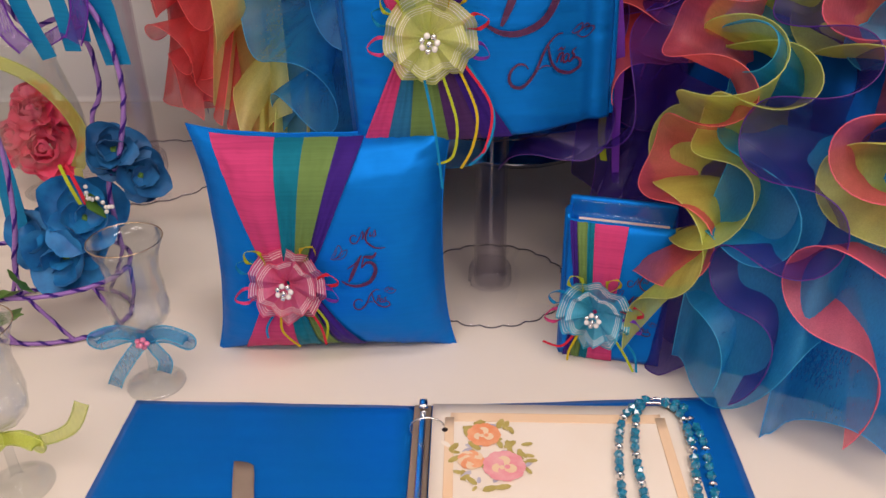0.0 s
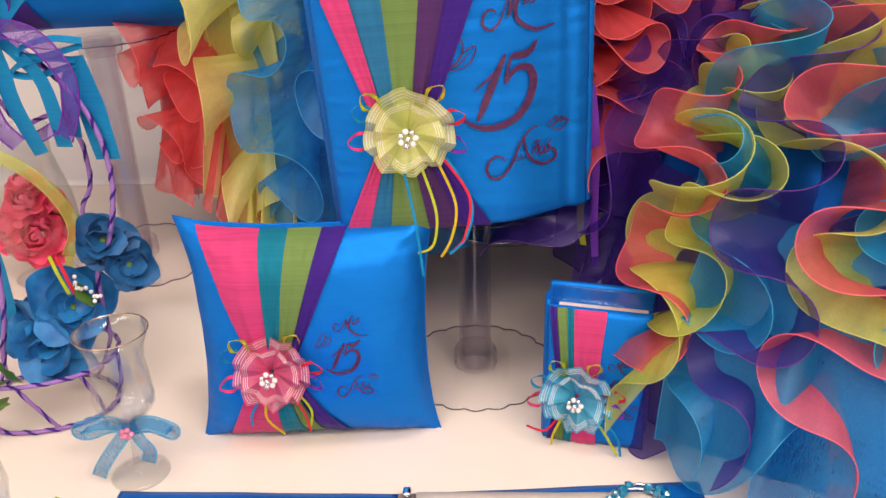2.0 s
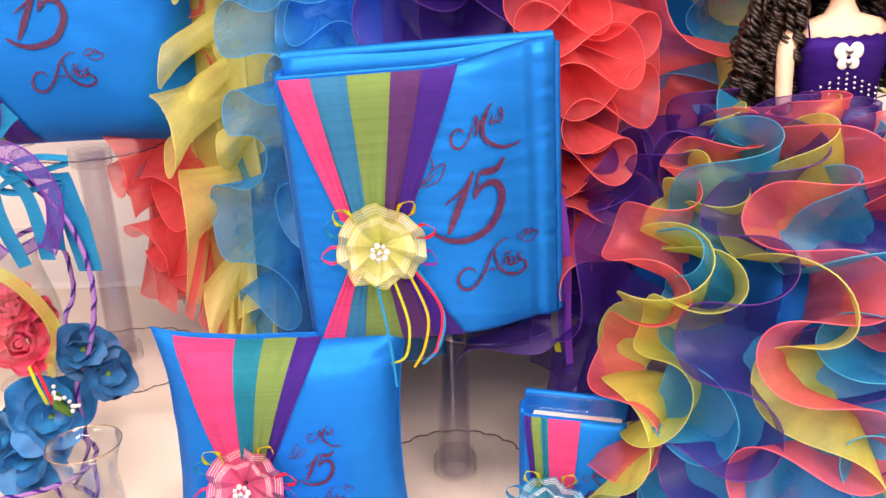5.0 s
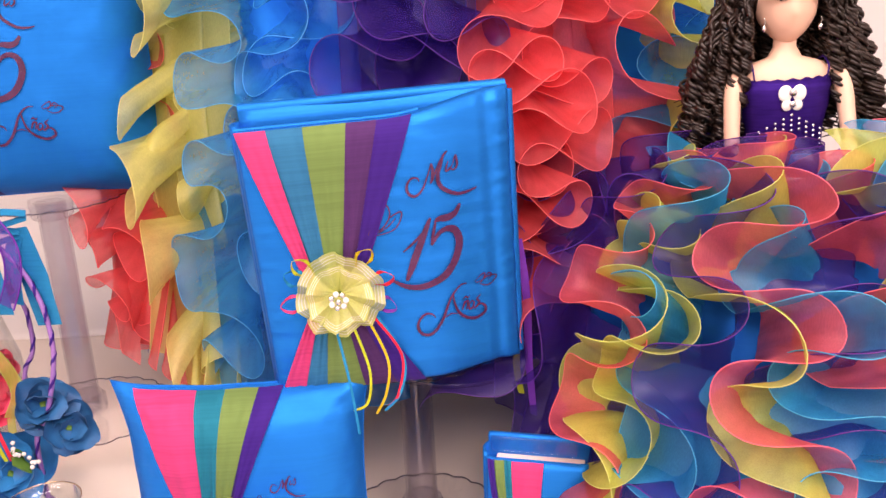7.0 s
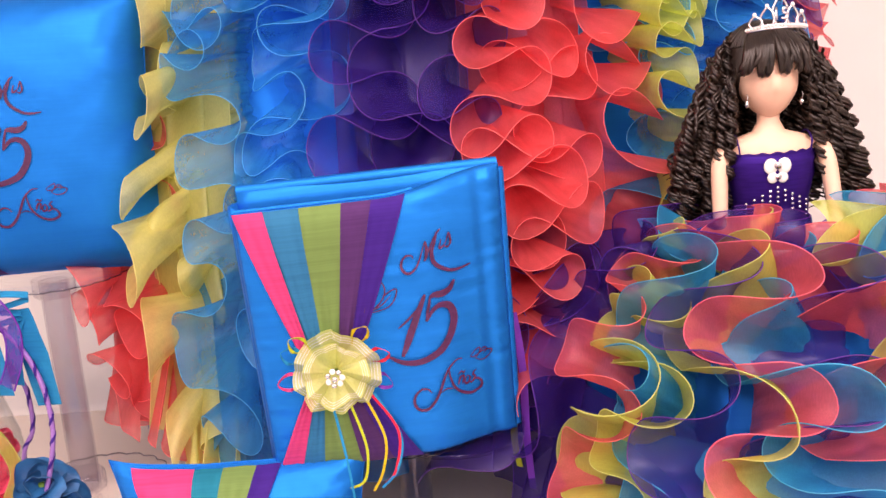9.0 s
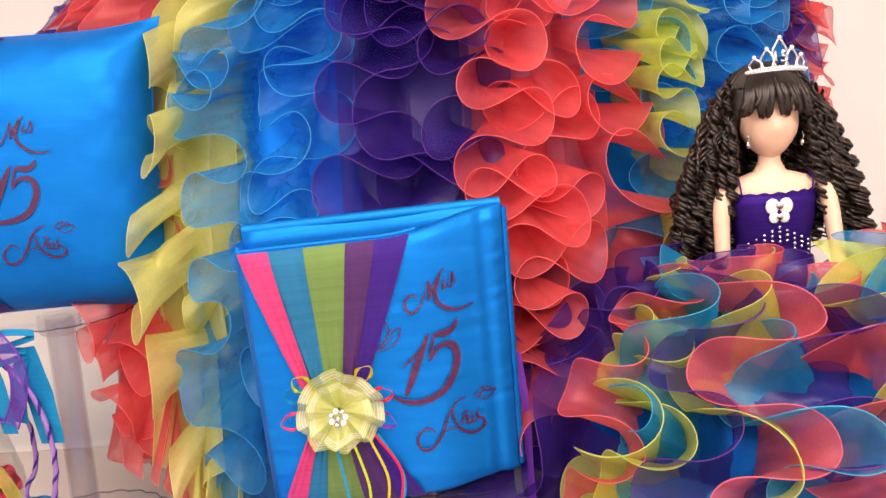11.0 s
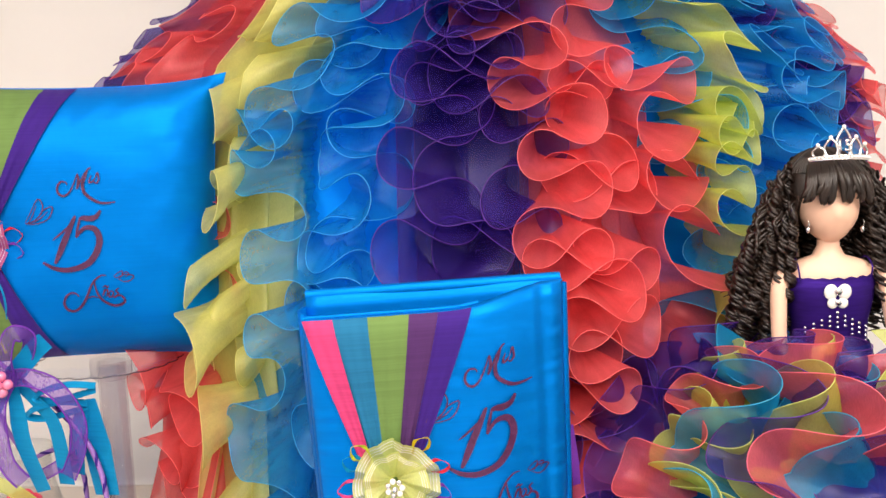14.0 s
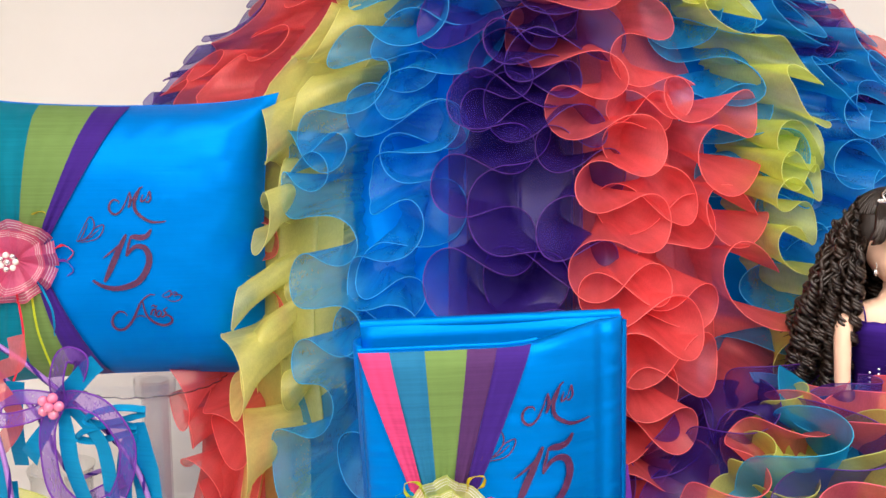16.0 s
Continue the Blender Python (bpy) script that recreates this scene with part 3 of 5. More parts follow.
def text_bm(body, size, shear, place, bm, x0=0.0, y0=0.0, squeeze=1.0, bold=0.0):
    """A word in the built-in font, laid on a surface by place(x, y)."""
    cu = bpy.data.curves.new("word", "FONT")
    cu.body, cu.size, cu.shear, cu.resolution_u, cu.offset = body, size, shear, 4, bold
    ob = bpy.data.objects.new("word", cu)
    scene.collection.objects.link(ob)
    me = ob.evaluated_get(bpy.context.evaluated_depsgraph_get()).to_mesh()
    vs = [bm.verts.new(place(x0 + v.co.x * squeeze, y0 + v.co.y)) for v in me.vertices]
    for f in me.polygons:
        try:
            bm.faces.new([vs[k] for k in f.vertices])
        except ValueError:
            pass
    ob.to_mesh_clear()
    bpy.data.objects.remove(ob)
    bpy.data.curves.remove(cu)
    return bm


# pen strokes of the three lines of script and of the butterflies, in units of the lettering's size
SCRIPT = [
    ("embroidered_capital", [
        ([(-0.13, 0.56), (-0.14, 0.59), (-0.19, 0.60), (-0.23, 0.56), (-0.24, 0.50), (-0.21, 0.45), (-0.16, 0.44), (-0.10, 0.49), (-0.05, 0.59), (-0.01, 0.69)], 0.024),
        ([(-0.01, 0.69), (-0.00, 0.61), (-0.01, 0.55), (-0.03, 0.51)], 0.032),
        ([(-0.03, 0.51), (0.01, 0.58), (0.06, 0.67), (0.10, 0.72), (0.14, 0.75)], 0.016),
        ([(0.14, 0.75), (0.10, 0.72), (0.07, 0.64), (0.04, 0.57), (0.05, 0.48), (0.11, 0.41), (0.21, 0.35), (0.31, 0.34), (0.39, 0.35)], 0.035),
    ]),
    ("embroidered_letters", [
        ([(0.14, 0.66), (0.12, 0.61), (0.12, 0.58), (0.15, 0.59), (0.18, 0.62)], 0.021),
        ([(0.18, 0.62), (0.21, 0.69), (0.22, 0.64), (0.22, 0.60), (0.19, 0.57), (0.16, 0.59)], 0.021),
    ]),
    ("embroidered_number", [
        ([(-0.33, -0.06), (-0.25, -0.00), (-0.14, 0.09), (-0.07, 0.20)], 0.024),
        ([(-0.06, 0.21), (-0.13, 0.07), (-0.22, -0.12), (-0.27, -0.23), (-0.32, -0.33)], 0.069),
        ([(0.22, 0.26), (0.17, 0.19), (0.10, 0.17), (0.03, 0.18), (-0.02, 0.17)], 0.064),
        ([(-0.01, 0.19), (-0.03, 0.11), (-0.05, 0.04), (-0.07, -0.04)], 0.029),
        ([(-0.07, -0.04), (0.01, 0.05), (0.09, 0.07), (0.16, 0.03), (0.19, -0.08), (0.15, -0.21), (0.06, -0.33), (-0.07, -0.39), (-0.21, -0.41), (-0.34, -0.38), (-0.45, -0.31)], 0.072),
    ]),
    ("embroidered_capital", [
        ([(0.23, -0.49), (0.17, -0.49), (0.10, -0.54), (0.05, -0.61), (-0.00, -0.72), (-0.06, -0.82), (-0.14, -0.89), (-0.22, -0.88), (-0.26, -0.81), (-0.24, -0.73), (-0.18, -0.68), (-0.12, -0.69), (-0.09, -0.73)], 0.029),
        ([(0.09, -0.54), (0.10, -0.63), (0.13, -0.73), (0.20, -0.81), (0.30, -0.85), (0.39, -0.82), (0.40, -0.77), (0.36, -0.73), (0.32, -0.74)], 0.029),
        ([(0.00, -0.75), (0.06, -0.73), (0.12, -0.75)], 0.013),
    ]),
    ("embroidered_letters", [
        ([(0.20, -0.65), (0.17, -0.73)], 0.021),
        ([(0.18, -0.70), (0.21, -0.66), (0.23, -0.67), (0.21, -0.74)], 0.021),
        ([(0.18, -0.63), (0.21, -0.61), (0.23, -0.63), (0.25, -0.61)], 0.016),
        ([(0.27, -0.67), (0.24, -0.70), (0.24, -0.74), (0.27, -0.74), (0.29, -0.70), (0.27, -0.67)], 0.021),
        ([(0.36, -0.64), (0.32, -0.67), (0.34, -0.71), (0.30, -0.75), (0.28, -0.73)], 0.021),
    ]),
    ("embroidered_butterfly", [
        ([(-0.62, 0.14), (-0.55, 0.26), (-0.46, 0.41), (-0.41, 0.34), (-0.44, 0.24), (-0.52, 0.17), (-0.62, 0.14)], 0.013),
        ([(-0.62, 0.14), (-0.51, 0.16), (-0.41, 0.28), (-0.31, 0.32), (-0.33, 0.23), (-0.40, 0.16), (-0.53, 0.13), (-0.62, 0.14)], 0.013),
        ([(-0.58, 0.15), (-0.53, 0.23), (-0.48, 0.34)], 0.011),
        ([(-0.55, 0.14), (-0.45, 0.19), (-0.36, 0.27)], 0.011),
    ]),
    ("embroidered_butterfly", [
        ([(0.31, -0.50), (0.37, -0.46), (0.41, -0.45), (0.40, -0.50), (0.34, -0.52), (0.31, -0.50)], 0.013),
        ([(0.36, -0.54), (0.43, -0.49), (0.53, -0.51), (0.49, -0.56), (0.42, -0.57), (0.36, -0.54)], 0.013),
        ([(0.40, -0.50), (0.45, -0.46), (0.48, -0.49), (0.44, -0.52)], 0.011),
    ]),
]


def lettering(owner, place, s):
    """Three lines of plum script, s metres across, with tails and two small butterflies; place takes metres right and up of the middle."""
    P = lambda x, y: place(x * s, y * s)
    for name, strokes in SCRIPT:
        bm = bmesh.new()
        for pts, width in strokes:
            stroke_bm(pts, width, P, bm, 8)
        part(name, bm, THREAD, owner)


def rosette(owner, at, R, colour, hem, tails, seed=1, gap=0.0):
    """A gathered organza flower with silver edge wires, a pearl middle, ribbon curls and hanging tails."""
    rnd = random.Random(seed)
    M = Matrix.Translation(at)
    n, first = 220, None
    for rad, lobes, rise, swell in ((1.0, 9, 0.18, 0.17), (0.76, 7, 0.36, 0.16)):
        ph, rows = rnd.uniform(0, 6), []
        for j in range(15):
            f = j / 14
            row = []
            for k in range(n):
                a = 2 * math.pi * k / n
                c = math.cos(a)
                uneven = noise.noise(Vector((1.4 * c, 1.4 * math.sin(a), seed + rad)))
                q = lobes * a + ph + 1.4 * uneven
                ang = a - 0.34 / lobes * math.sin(2 * q) * f ** 2
                r = R * (0.07 + (rad - 0.07) * f * (1 + f * (0.12 * uneven + 0.03 * math.cos(q + 0.6))))
                y = -R * (0.10 + rise * f ** 0.7) - R * swell * (1 + 0.5 * uneven) * f ** 1.2 * math.cos(q) - 0.02 * R * math.sin(3 * q) * (1 - f)
                if gap and f > 0.2:
                    y += R * 0.12 * math.cos(a * 3)
                row.append(M @ Vector((r * math.cos(ang), y, r * math.sin(ang))))
            rows.append(row)
        petal = part("rosette", grid(rows, closed_u=True), ORG[colour], owner, "gathered sheer organza flower")
        first = first or petal
        for q in (14, 13, 12, 11):
            part("edge_wire", tube([p + Vector((0, -0.0003, 0)) for p in rows[q]], 0.00032, 4, closed=True), PEARL if q != 14 else HEM[hem], petal)
    for k in range(8):
        a = k * 2 * math.pi / 7
        d = 0 if k == 7 else R * 0.17
        part("rhinestone", ball(bmesh.new(), M @ Vector((d * math.cos(a), -R * 0.60 - (0.003 if k == 7 else 0), d * math.sin(a))), R * 0.075, 8, 6), SILVER if k % 2 else PEARL, first)
    for k, c in enumerate(("gold", "red", "turquoise", "violet", "lime", "pink")):
        a = (1.0, 0.2, 2.75, -0.25, 2.2, 3.3)[k] + rnd.uniform(-0.15, 0.15)
        o = Vector((math.cos(a), 0, math.sin(a)))
        s = Vector((-o.z, 0, o.x))
        pts = [M @ (o * R * 0.7 + Vector((0, -0.004, 0))), M @ (o * R * 1.1 + s * R * 0.20 + Vector((0, -0.012, 0))), M @ (o * R * 1.36 + Vector((0, -0.016, 0))), M @ (o * R * 1.1 - s * R * 0.16 + Vector((0, -0.008, 0))), M @ (o * R * 0.7 + Vector((0, -0.004, 0)))]
        part("ribbon_curl", ribbon_bm(pts, 0.004, facing=o), RIB[c], owner)
    for c, pts in tails:
        part("ribbon_tail", ribbon_bm([Vector(p) for p in pts], 0.0029), RIB[c], owner)
    return first


def stripes(owner, S, bands, pinch, spread, names, off=0.0034, n=44, across=20):
    """Bands of ribbon that run from the top edge, through one pinch, to the lower edge of a surface S(u, v, off)."""
    pu, pv = pinch
    for (t0, t1, b0, b1), c in zip(bands, names):
        rows = []
        tw, bw = bands[-1][1] - bands[0][0], bands[-1][3] - bands[0][2]
        for j in range(n + 1):
            v = 0.995 - 0.99 * j / n
            row = []
            for i in range(across + 1):
                f = i / across
                ut, ub = t0 + (t1 - t0) * f, b0 + (b1 - b0) * f
                if v > pv:
                    k = ((v - pv) / (1 - pv)) ** 0.92
                    um = pu + spread * ((ut - bands[0][0]) / tw - 0.5)
                    u = um + (ut - um) * k
                else:
                    k = ((pv - v) / pv) ** 0.92
                    um = pu + spread * ((ub - bands[0][2]) / bw - 0.5)
                    u = um + (ub - um) * k
                amp = 0.0006 + 0.0016 * math.exp(-((v - pv) / 0.28) ** 2)
                fold = amp * (0.7 * math.sin(7 * f + 40 * t0 + 1.5 * v) + 0.4 * math.sin(16 * f + 9 * t0 - 2 * v)) + 0.0006 * noise.noise(Vector((f * 2 + 30 * t0, v * 7, 1)))
                row.append(S(u, v, off + fold))
            rows.append(row)
        part("ribbon_band", grid(rows), RIB[c], owner)


def cushion(name, m, Wd, Ht, T, label, group, pinch, dent=0.22, seed=0):
    """A square satin cushion with pointed corners; gives the thing and its front S(u, v, off)."""
    ob = thing(name, None, label, "cushion", group, m)

    def S(u, v, off=0.0, back=1.0):
        a, b = 2 * u - 1, 2 * v - 1
        x = a * Wd / 2 * (1 - 0.07 * (1 - b * b))
        z = Ht / 2 + b * Ht / 2 * (1 - 0.05 * (1 - a * a))
        ear = 1 + 0.05 * (a * a * b * b) ** 3
        x, z = x * ear, Ht / 2 + (z - Ht / 2) * ear
        d = T * (max(0, 1 - a ** 4) * max(0, 1 - b ** 4)) ** 0.62
        d *= 1 - dent * math.exp(-(((u - pinch[0]) / 0.16) ** 2 + ((v - pinch[1]) / 0.16) ** 2))
        edge = max(abs(a), abs(b)) ** 6
        d += 0.0022 * noise.noise(Vector((u * 7 + seed, v * 7, back))) + 0.0035 * edge * (1 - edge) * 4 * noise.noise(Vector((u * 26, v * 26, seed)))
        return Vector((x, -back * d - off, z))

    N = 44
    part("cover", grid([[S(i / N, j / N) for i in range(N + 1)] for j in range(N + 1)]), SATIN, ob)
    part("back_cover", grid([[S(i / N, j / N, 0, -1.0) for i in range(N + 1)] for j in range(N + 1)]), SATIN, ob)
    rim = [S(k / 40, 0) for k in range(40)] + [S(1, k / 40) for k in range(40)] + [S(1 - k / 40, 1) for k in range(40)] + [S(0, 1 - k / 40) for k in range(40)]
    part("seam", tube(rim, 0.0011, 5, closed=True), SATIN, ob)
    return ob, S


# front cushion, leaning slightly back on the table
cush, S1 = cushion("ring_cushion", pose(-0.104, 0.905, 0.004, -4, 0, 2), 0.292, 0.288, 0.052, "square royal blue satin cushion with ribbon bands and pink flower", "embroidered cushions", (0.335, 0.39), seed=3)
BANDS = [(0.075, 0.325, 0.105, 0.353), (0.325, 0.44, 0.353, 0.46), (0.44, 0.575, 0.46, 0.545), (0.575, 0.675, 0.545, 0.66)]
stripes(cush, S1, BANDS, (0.335, 0.39), 0.15, ("pink", "teal", "olive", "purple"))
lettering(cush, lambda x, y: S1(0.672 + x / 0.292, 0.475 + y / 0.288, 0.0024), 0.068)
fl = S1(0.33, 0.39) + Vector((0, -0.004, 0))
rosette(cush, fl, 0.046, "pale_pink", "pink", [
    ("turquoise", [fl + Vector((-0.012, -0.006, -0.03)), fl + Vector((-0.028, -0.010, -0.055)), fl + Vector((-0.030, -0.004, -0.075))]),
    ("gold", [fl + Vector((-0.008, -0.008, -0.03)), fl + Vector((-0.010, -0.012, -0.06)), fl + Vector((0.008, -0.004, -0.088))]),
    ("red", [fl + Vector((0.02, -0.008, -0.03)), fl + Vector((0.036, -0.012, -0.055)), fl + Vector((0.040, -0.006, -0.084))]),
    ("lime", [fl + Vector((0.026, -0.008, -0.025)), fl + Vector((0.044, -0.012, -0.05)), fl + Vector((0.040, -0.006, -0.078))])], seed=4)

# large cushion on the tall stand
cush2, S2 = cushion("kneeling_cushion", pose(-0.490, 1.235, 0.452, -3, 0, 12), 0.46, 0.425, 0.075, "large royal blue satin cushion with ribbon bands on a stand", "embroidered cushions", (0.20, 0.45), seed=9)
BANDS2 = [(0.0, 0.12, 0.02, 0.12), (0.12, 0.28, 0.12, 0.24), (0.28, 0.46, 0.24, 0.38), (0.46, 0.56, 0.38, 0.48)]
stripes(cush2, S2, BANDS2, (0.20, 0.45), 0.13, ("pink", "teal", "olive", "purple"))
lettering(cush2, lambda x, y: S2(0.578 + x / 0.46, 0.47 + y / 0.425, 0.0028), 0.132)
fl = S2(0.20, 0.45) + Vector((0, -0.004, 0))
rosette(cush2, fl, 0.060, "pale_pink", "pink", [
    ("lime", [fl + Vector((0.02, -0.01, -0.04)), fl + Vector((0.03, -0.02, -0.10)), fl + Vector((0.045, -0.01, -0.16))]),
    ("turquoise", [fl + Vector((0.03, -0.01, -0.03)), fl + Vector((0.05, -0.02, -0.07)), fl + Vector((0.05, -0.01, -0.11))]),
    ("red", [fl + Vector((0.0, -0.01, -0.04)), fl + Vector((0.01, -0.02, -0.12)), fl + Vector((-0.02, -0.01, -0.2))])], seed=6)


# album standing on the middle stand
def album_front(u, v, off=0.0):
    """The padded front cover: thick at the spine, meeting the back cover at the open side."""
    w = 0.294 + 0.012 * v
    x = (u - 0.5) * w
    z = (0.314 + 0.018 * sstep(0.52, 0.97, u)) * v
    a, b = 2 * u - 1, 2 * v - 1
    puff = 0.018 * (max(0, 1 - a ** 6) * max(0, 1 - (b ** 8 if b > 0 else abs(b) ** 3.4))) ** 0.5
    wedge = -0.052 + 0.036 * sstep(0.62, 1.0, u)
    crease = 0.0012 * noise.noise(Vector((u * 5, v * 9, 2))) + 0.0016 * noise.noise(Vector((u * 3.5, v * 24 + 4 * u, 7))) * sstep(0.25, 0.5, u) + 0.0018 * sstep(0.84, 0.90, u) * math.sin((u - 0.84) * 70)
    crease += 0.0020 * noise.noise(Vector((u * 4, v * 40, 3))) * (math.exp(-((u - 0.97) / 0.05) ** 2) + math.exp(-((u - 0.05) / 0.06) ** 2))
    return Vector((x, wedge - puff - crease - off, z))


album = thing("photo_album", None, "padded royal blue satin album with ribbon bands and lime flower", "album", "", pose(0.082, 0.985, 0.276, 0, -2.4, 4))
N = 90
bm = thick(grid([[album_front(i / N, j / N) for i in range(N + 1)] for j in range(N + 1)]), 0.006)
part("front_cover", bm, SATIN, album)
bm = thick(grid([[Vector(((i / 20 - 0.5) * (0.294 + 0.012 * j / 20), 0.004 + 0.004 * math.sin(math.pi * i / 20), 0.004 + 0.326 * j / 20)) for i in range(21)] for j in range(21)]), 0.012)
part("back_cover", bm, SATIN, album)
bm = thick(grid([[Vector((-0.147 - 0.006 * v - 0.008 * math.sin(math.pi * k / 10), -0.050 + 0.056 * k / 10, 0.318 * v)) for k in range(11)] for v in (0, 0.25, 0.5, 0.75, 1.0)]), 0.005)
part("spine", bm, SATIN, album)
part("page_block", box_bm(0.20, 0.022, 0.27, (-0.035, -0.022, 0.15), 0.001), PAPER, album, "cream paper pages", smooth=False)
part("cover_edge", tube(spline([album_front(0.66 * k / 16, 1.0) + Vector((0, 0.003, -0.001)) for k in range(17)], 3), 0.0034, 8), SATIN, album)
part("cover_edge", tube(spline([Vector(((k / 8 - 0.5) * 0.306, 0.002, 0.33)) for k in range(9)], 3), 0.0075, 8), SATIN, album)
part("cover_edge", tube(spline([Vector((0.147 + 0.006 * k / 8, -0.008, 0.004 + 0.322 * k / 8)) for k in range(9)], 3), 0.0065, 8), SATIN, album)
AB = [(0.0, 0.115, 0.01, 0.105), (0.115, 0.245, 0.105, 0.195), (0.245, 0.40, 0.195, 0.35), (0.40, 0.51, 0.35, 0.48), (0.51, 0.635, 0.48, 0.60)]
stripes(album, album_front, AB, (0.285, 0.38), 0.15, ("pink", "steel", "olive", "plum", "purple"), off=0.0036)
lettering(album, lambda x, y: album_front(0.69 + x / 0.30, 0.545 + y / 0.318, 0.0030), 0.125)
fl = album_front(0.30, 0.40) + Vector((0, -0.004, 0))
rosette(album, fl, 0.048, "pale_lime", "lime", [
    ("turquoise", [fl + Vector((-0.008, -0.012, -0.04)), fl + Vector((0.0, -0.022, -0.10)), fl + Vector((0.004, -0.026, -0.165))]),
    ("lime", [fl + Vector((0.012, -0.012, -0.04)), fl + Vector((0.024, -0.02, -0.09)), fl + Vector((0.018, -0.022, -0.128)), fl + Vector((0.0, -0.02, -0.138))]),
    ("gold", [fl + Vector((0.028, -0.012, -0.03)), fl + Vector((0.046, -0.02, -0.08)), fl + Vector((0.040, -0.024, -0.118)), fl + Vector((0.026, -0.02, -0.145))]),
    ("red", [fl + Vector((0.036, -0.012, -0.03)), fl + Vector((0.062, -0.02, -0.075)), fl + Vector((0.054, -0.024, -0.12)), fl + Vector((0.040, -0.02, -0.138))]),
    ("turquoise", [fl + Vector((0.04, -0.012, -0.03)), fl + Vector((0.064, -0.02, -0.08)), fl + Vector((0.056, -0.024, -0.12)), fl + Vector((0.036, -0.02, -0.142))])], seed=8)
part("closing_ribbon", ribbon_bm([(0.158, 0.012, 0.14), (0.163, 0.006, 0.07), (0.160, 0.0, -0.02), (0.162, 0.0, -0.095)], 0.010, twist=0.8), RIB["violet"], album, "hanging violet satin ribbon")
part("closing_ribbon", ribbon_bm([(0.150, 0.012, 0.03), (0.146, 0.016, -0.03), (0.150, 0.016, -0.07)], 0.009, twist=0.8), RIB["lime"], album, "hanging lime ribbon")


# small book standing by the doll's skirt
def small_front(u, v, off=0.0):
    a, b = 2 * u - 1, 2 * v - 1
    puff = 0.008 * (max(0, 1 - a ** 6) * max(0, 1 - b ** 8)) ** 0.5
    return Vector(((u - 0.5) * 0.122, -0.030 - puff - 0.0008 * noise.noise(Vector((u * 6, v * 10, 5))) - off, 0.186 * v))


small = thing("small_book", None, "small satin-covered book in a clear sleeve with turquoise flower", "book", "", pose(0.243, 0.905, 0.003, -2, 0, -14))
part("front_cover", thick(grid([[small_front(i / 24, j / 24) for i in range(25)] for j in range(25)]), 0.005), SATIN, small)
part("back_cover", box_bm(0.126, 0.010, 0.200, (0, 0.006, 0.100), 0.004), SATIN, small)
part("spine", thick(grid([[Vector((-0.061 - 0.005 * math.sin(math.pi * k / 8), -0.030 + 0.034 * k / 8, 0.190 * v)) for k in range(9)] for v in (0, 0.5, 1)]), 0.004), SATIN, small)
part("page_block", box_bm(0.105, 0.022, 0.172, (0.002, -0.012, 0.090), 0.001), PAPER, small, "cream paper pages", smooth=False)
part("clear_sleeve", thick(grid([[Vector((-0.058 + 0.118 * k / 6, -0.024 + 0.026 * j / 4, 0.189 + 0.009 * j / 4)) for k in range(7)] for j in range(5)]), 0.0008), GLASS, small, "clear plastic sleeve top")
SBB = [(0.03, 0.10, 0.04, 0.12), (0.10, 0.20, 0.12, 0.21), (0.20, 0.27, 0.21, 0.29), (0.27, 0.58, 0.29, 0.54)]
stripes(small, small_front, SBB, (0.33, 0.40), 0.36, ("purple", "olive", "teal", "pink"), off=0.003, n=24)
lettering(small, lambda x, y: small_front(0.72 + x / 0.122, 0.48 + y / 0.186, 0.0022), 0.050)
fl = small_front(0.34, 0.40) + Vector((0, -0.003, 0))
rosette(small, fl, 0.043, "pale_turquoise", "turquoise", [
    ("red", [fl + Vector((-0.02, -0.008, -0.03)), fl + Vector((-0.036, -0.012, -0.05)), fl + Vector((-0.058, -0.016, -0.044))]),
    ("gold", [fl + Vector((-0.016, -0.008, -0.03)), fl + Vector((-0.026, -0.010, -0.055)), fl + Vector((-0.028, -0.008, -0.072))]),
    ("lime", [fl + Vector((0.022, -0.008, -0.026)), fl + Vector((0.040, -0.012, -0.05)), fl + Vector((0.052, -0.012, -0.072))]),
    ("turquoise", [fl + Vector((0.028, -0.008, -0.026)), fl + Vector((0.050, -0.012, -0.045)), fl + Vector((0.056, -0.012, -0.072))])], seed=11, gap=1.0)


# ---- acrylic stands ----
def scalloped(r, t, z, lobes=22, n=176):
    """A round plate with a scalloped rim."""
    w = lambda a, h: 1 + 0.05 * abs(math.sin(a * lobes / 2))
    bm = lathe([(0.0005, z), (r * 0.5, z), (r * 0.97, z), (r, z + t * 0.3), (r, z + t * 0.7), (r * 0.97, z + t), (r * 0.5, z + t), (0.0005, z + t)], n, w)
    return bm


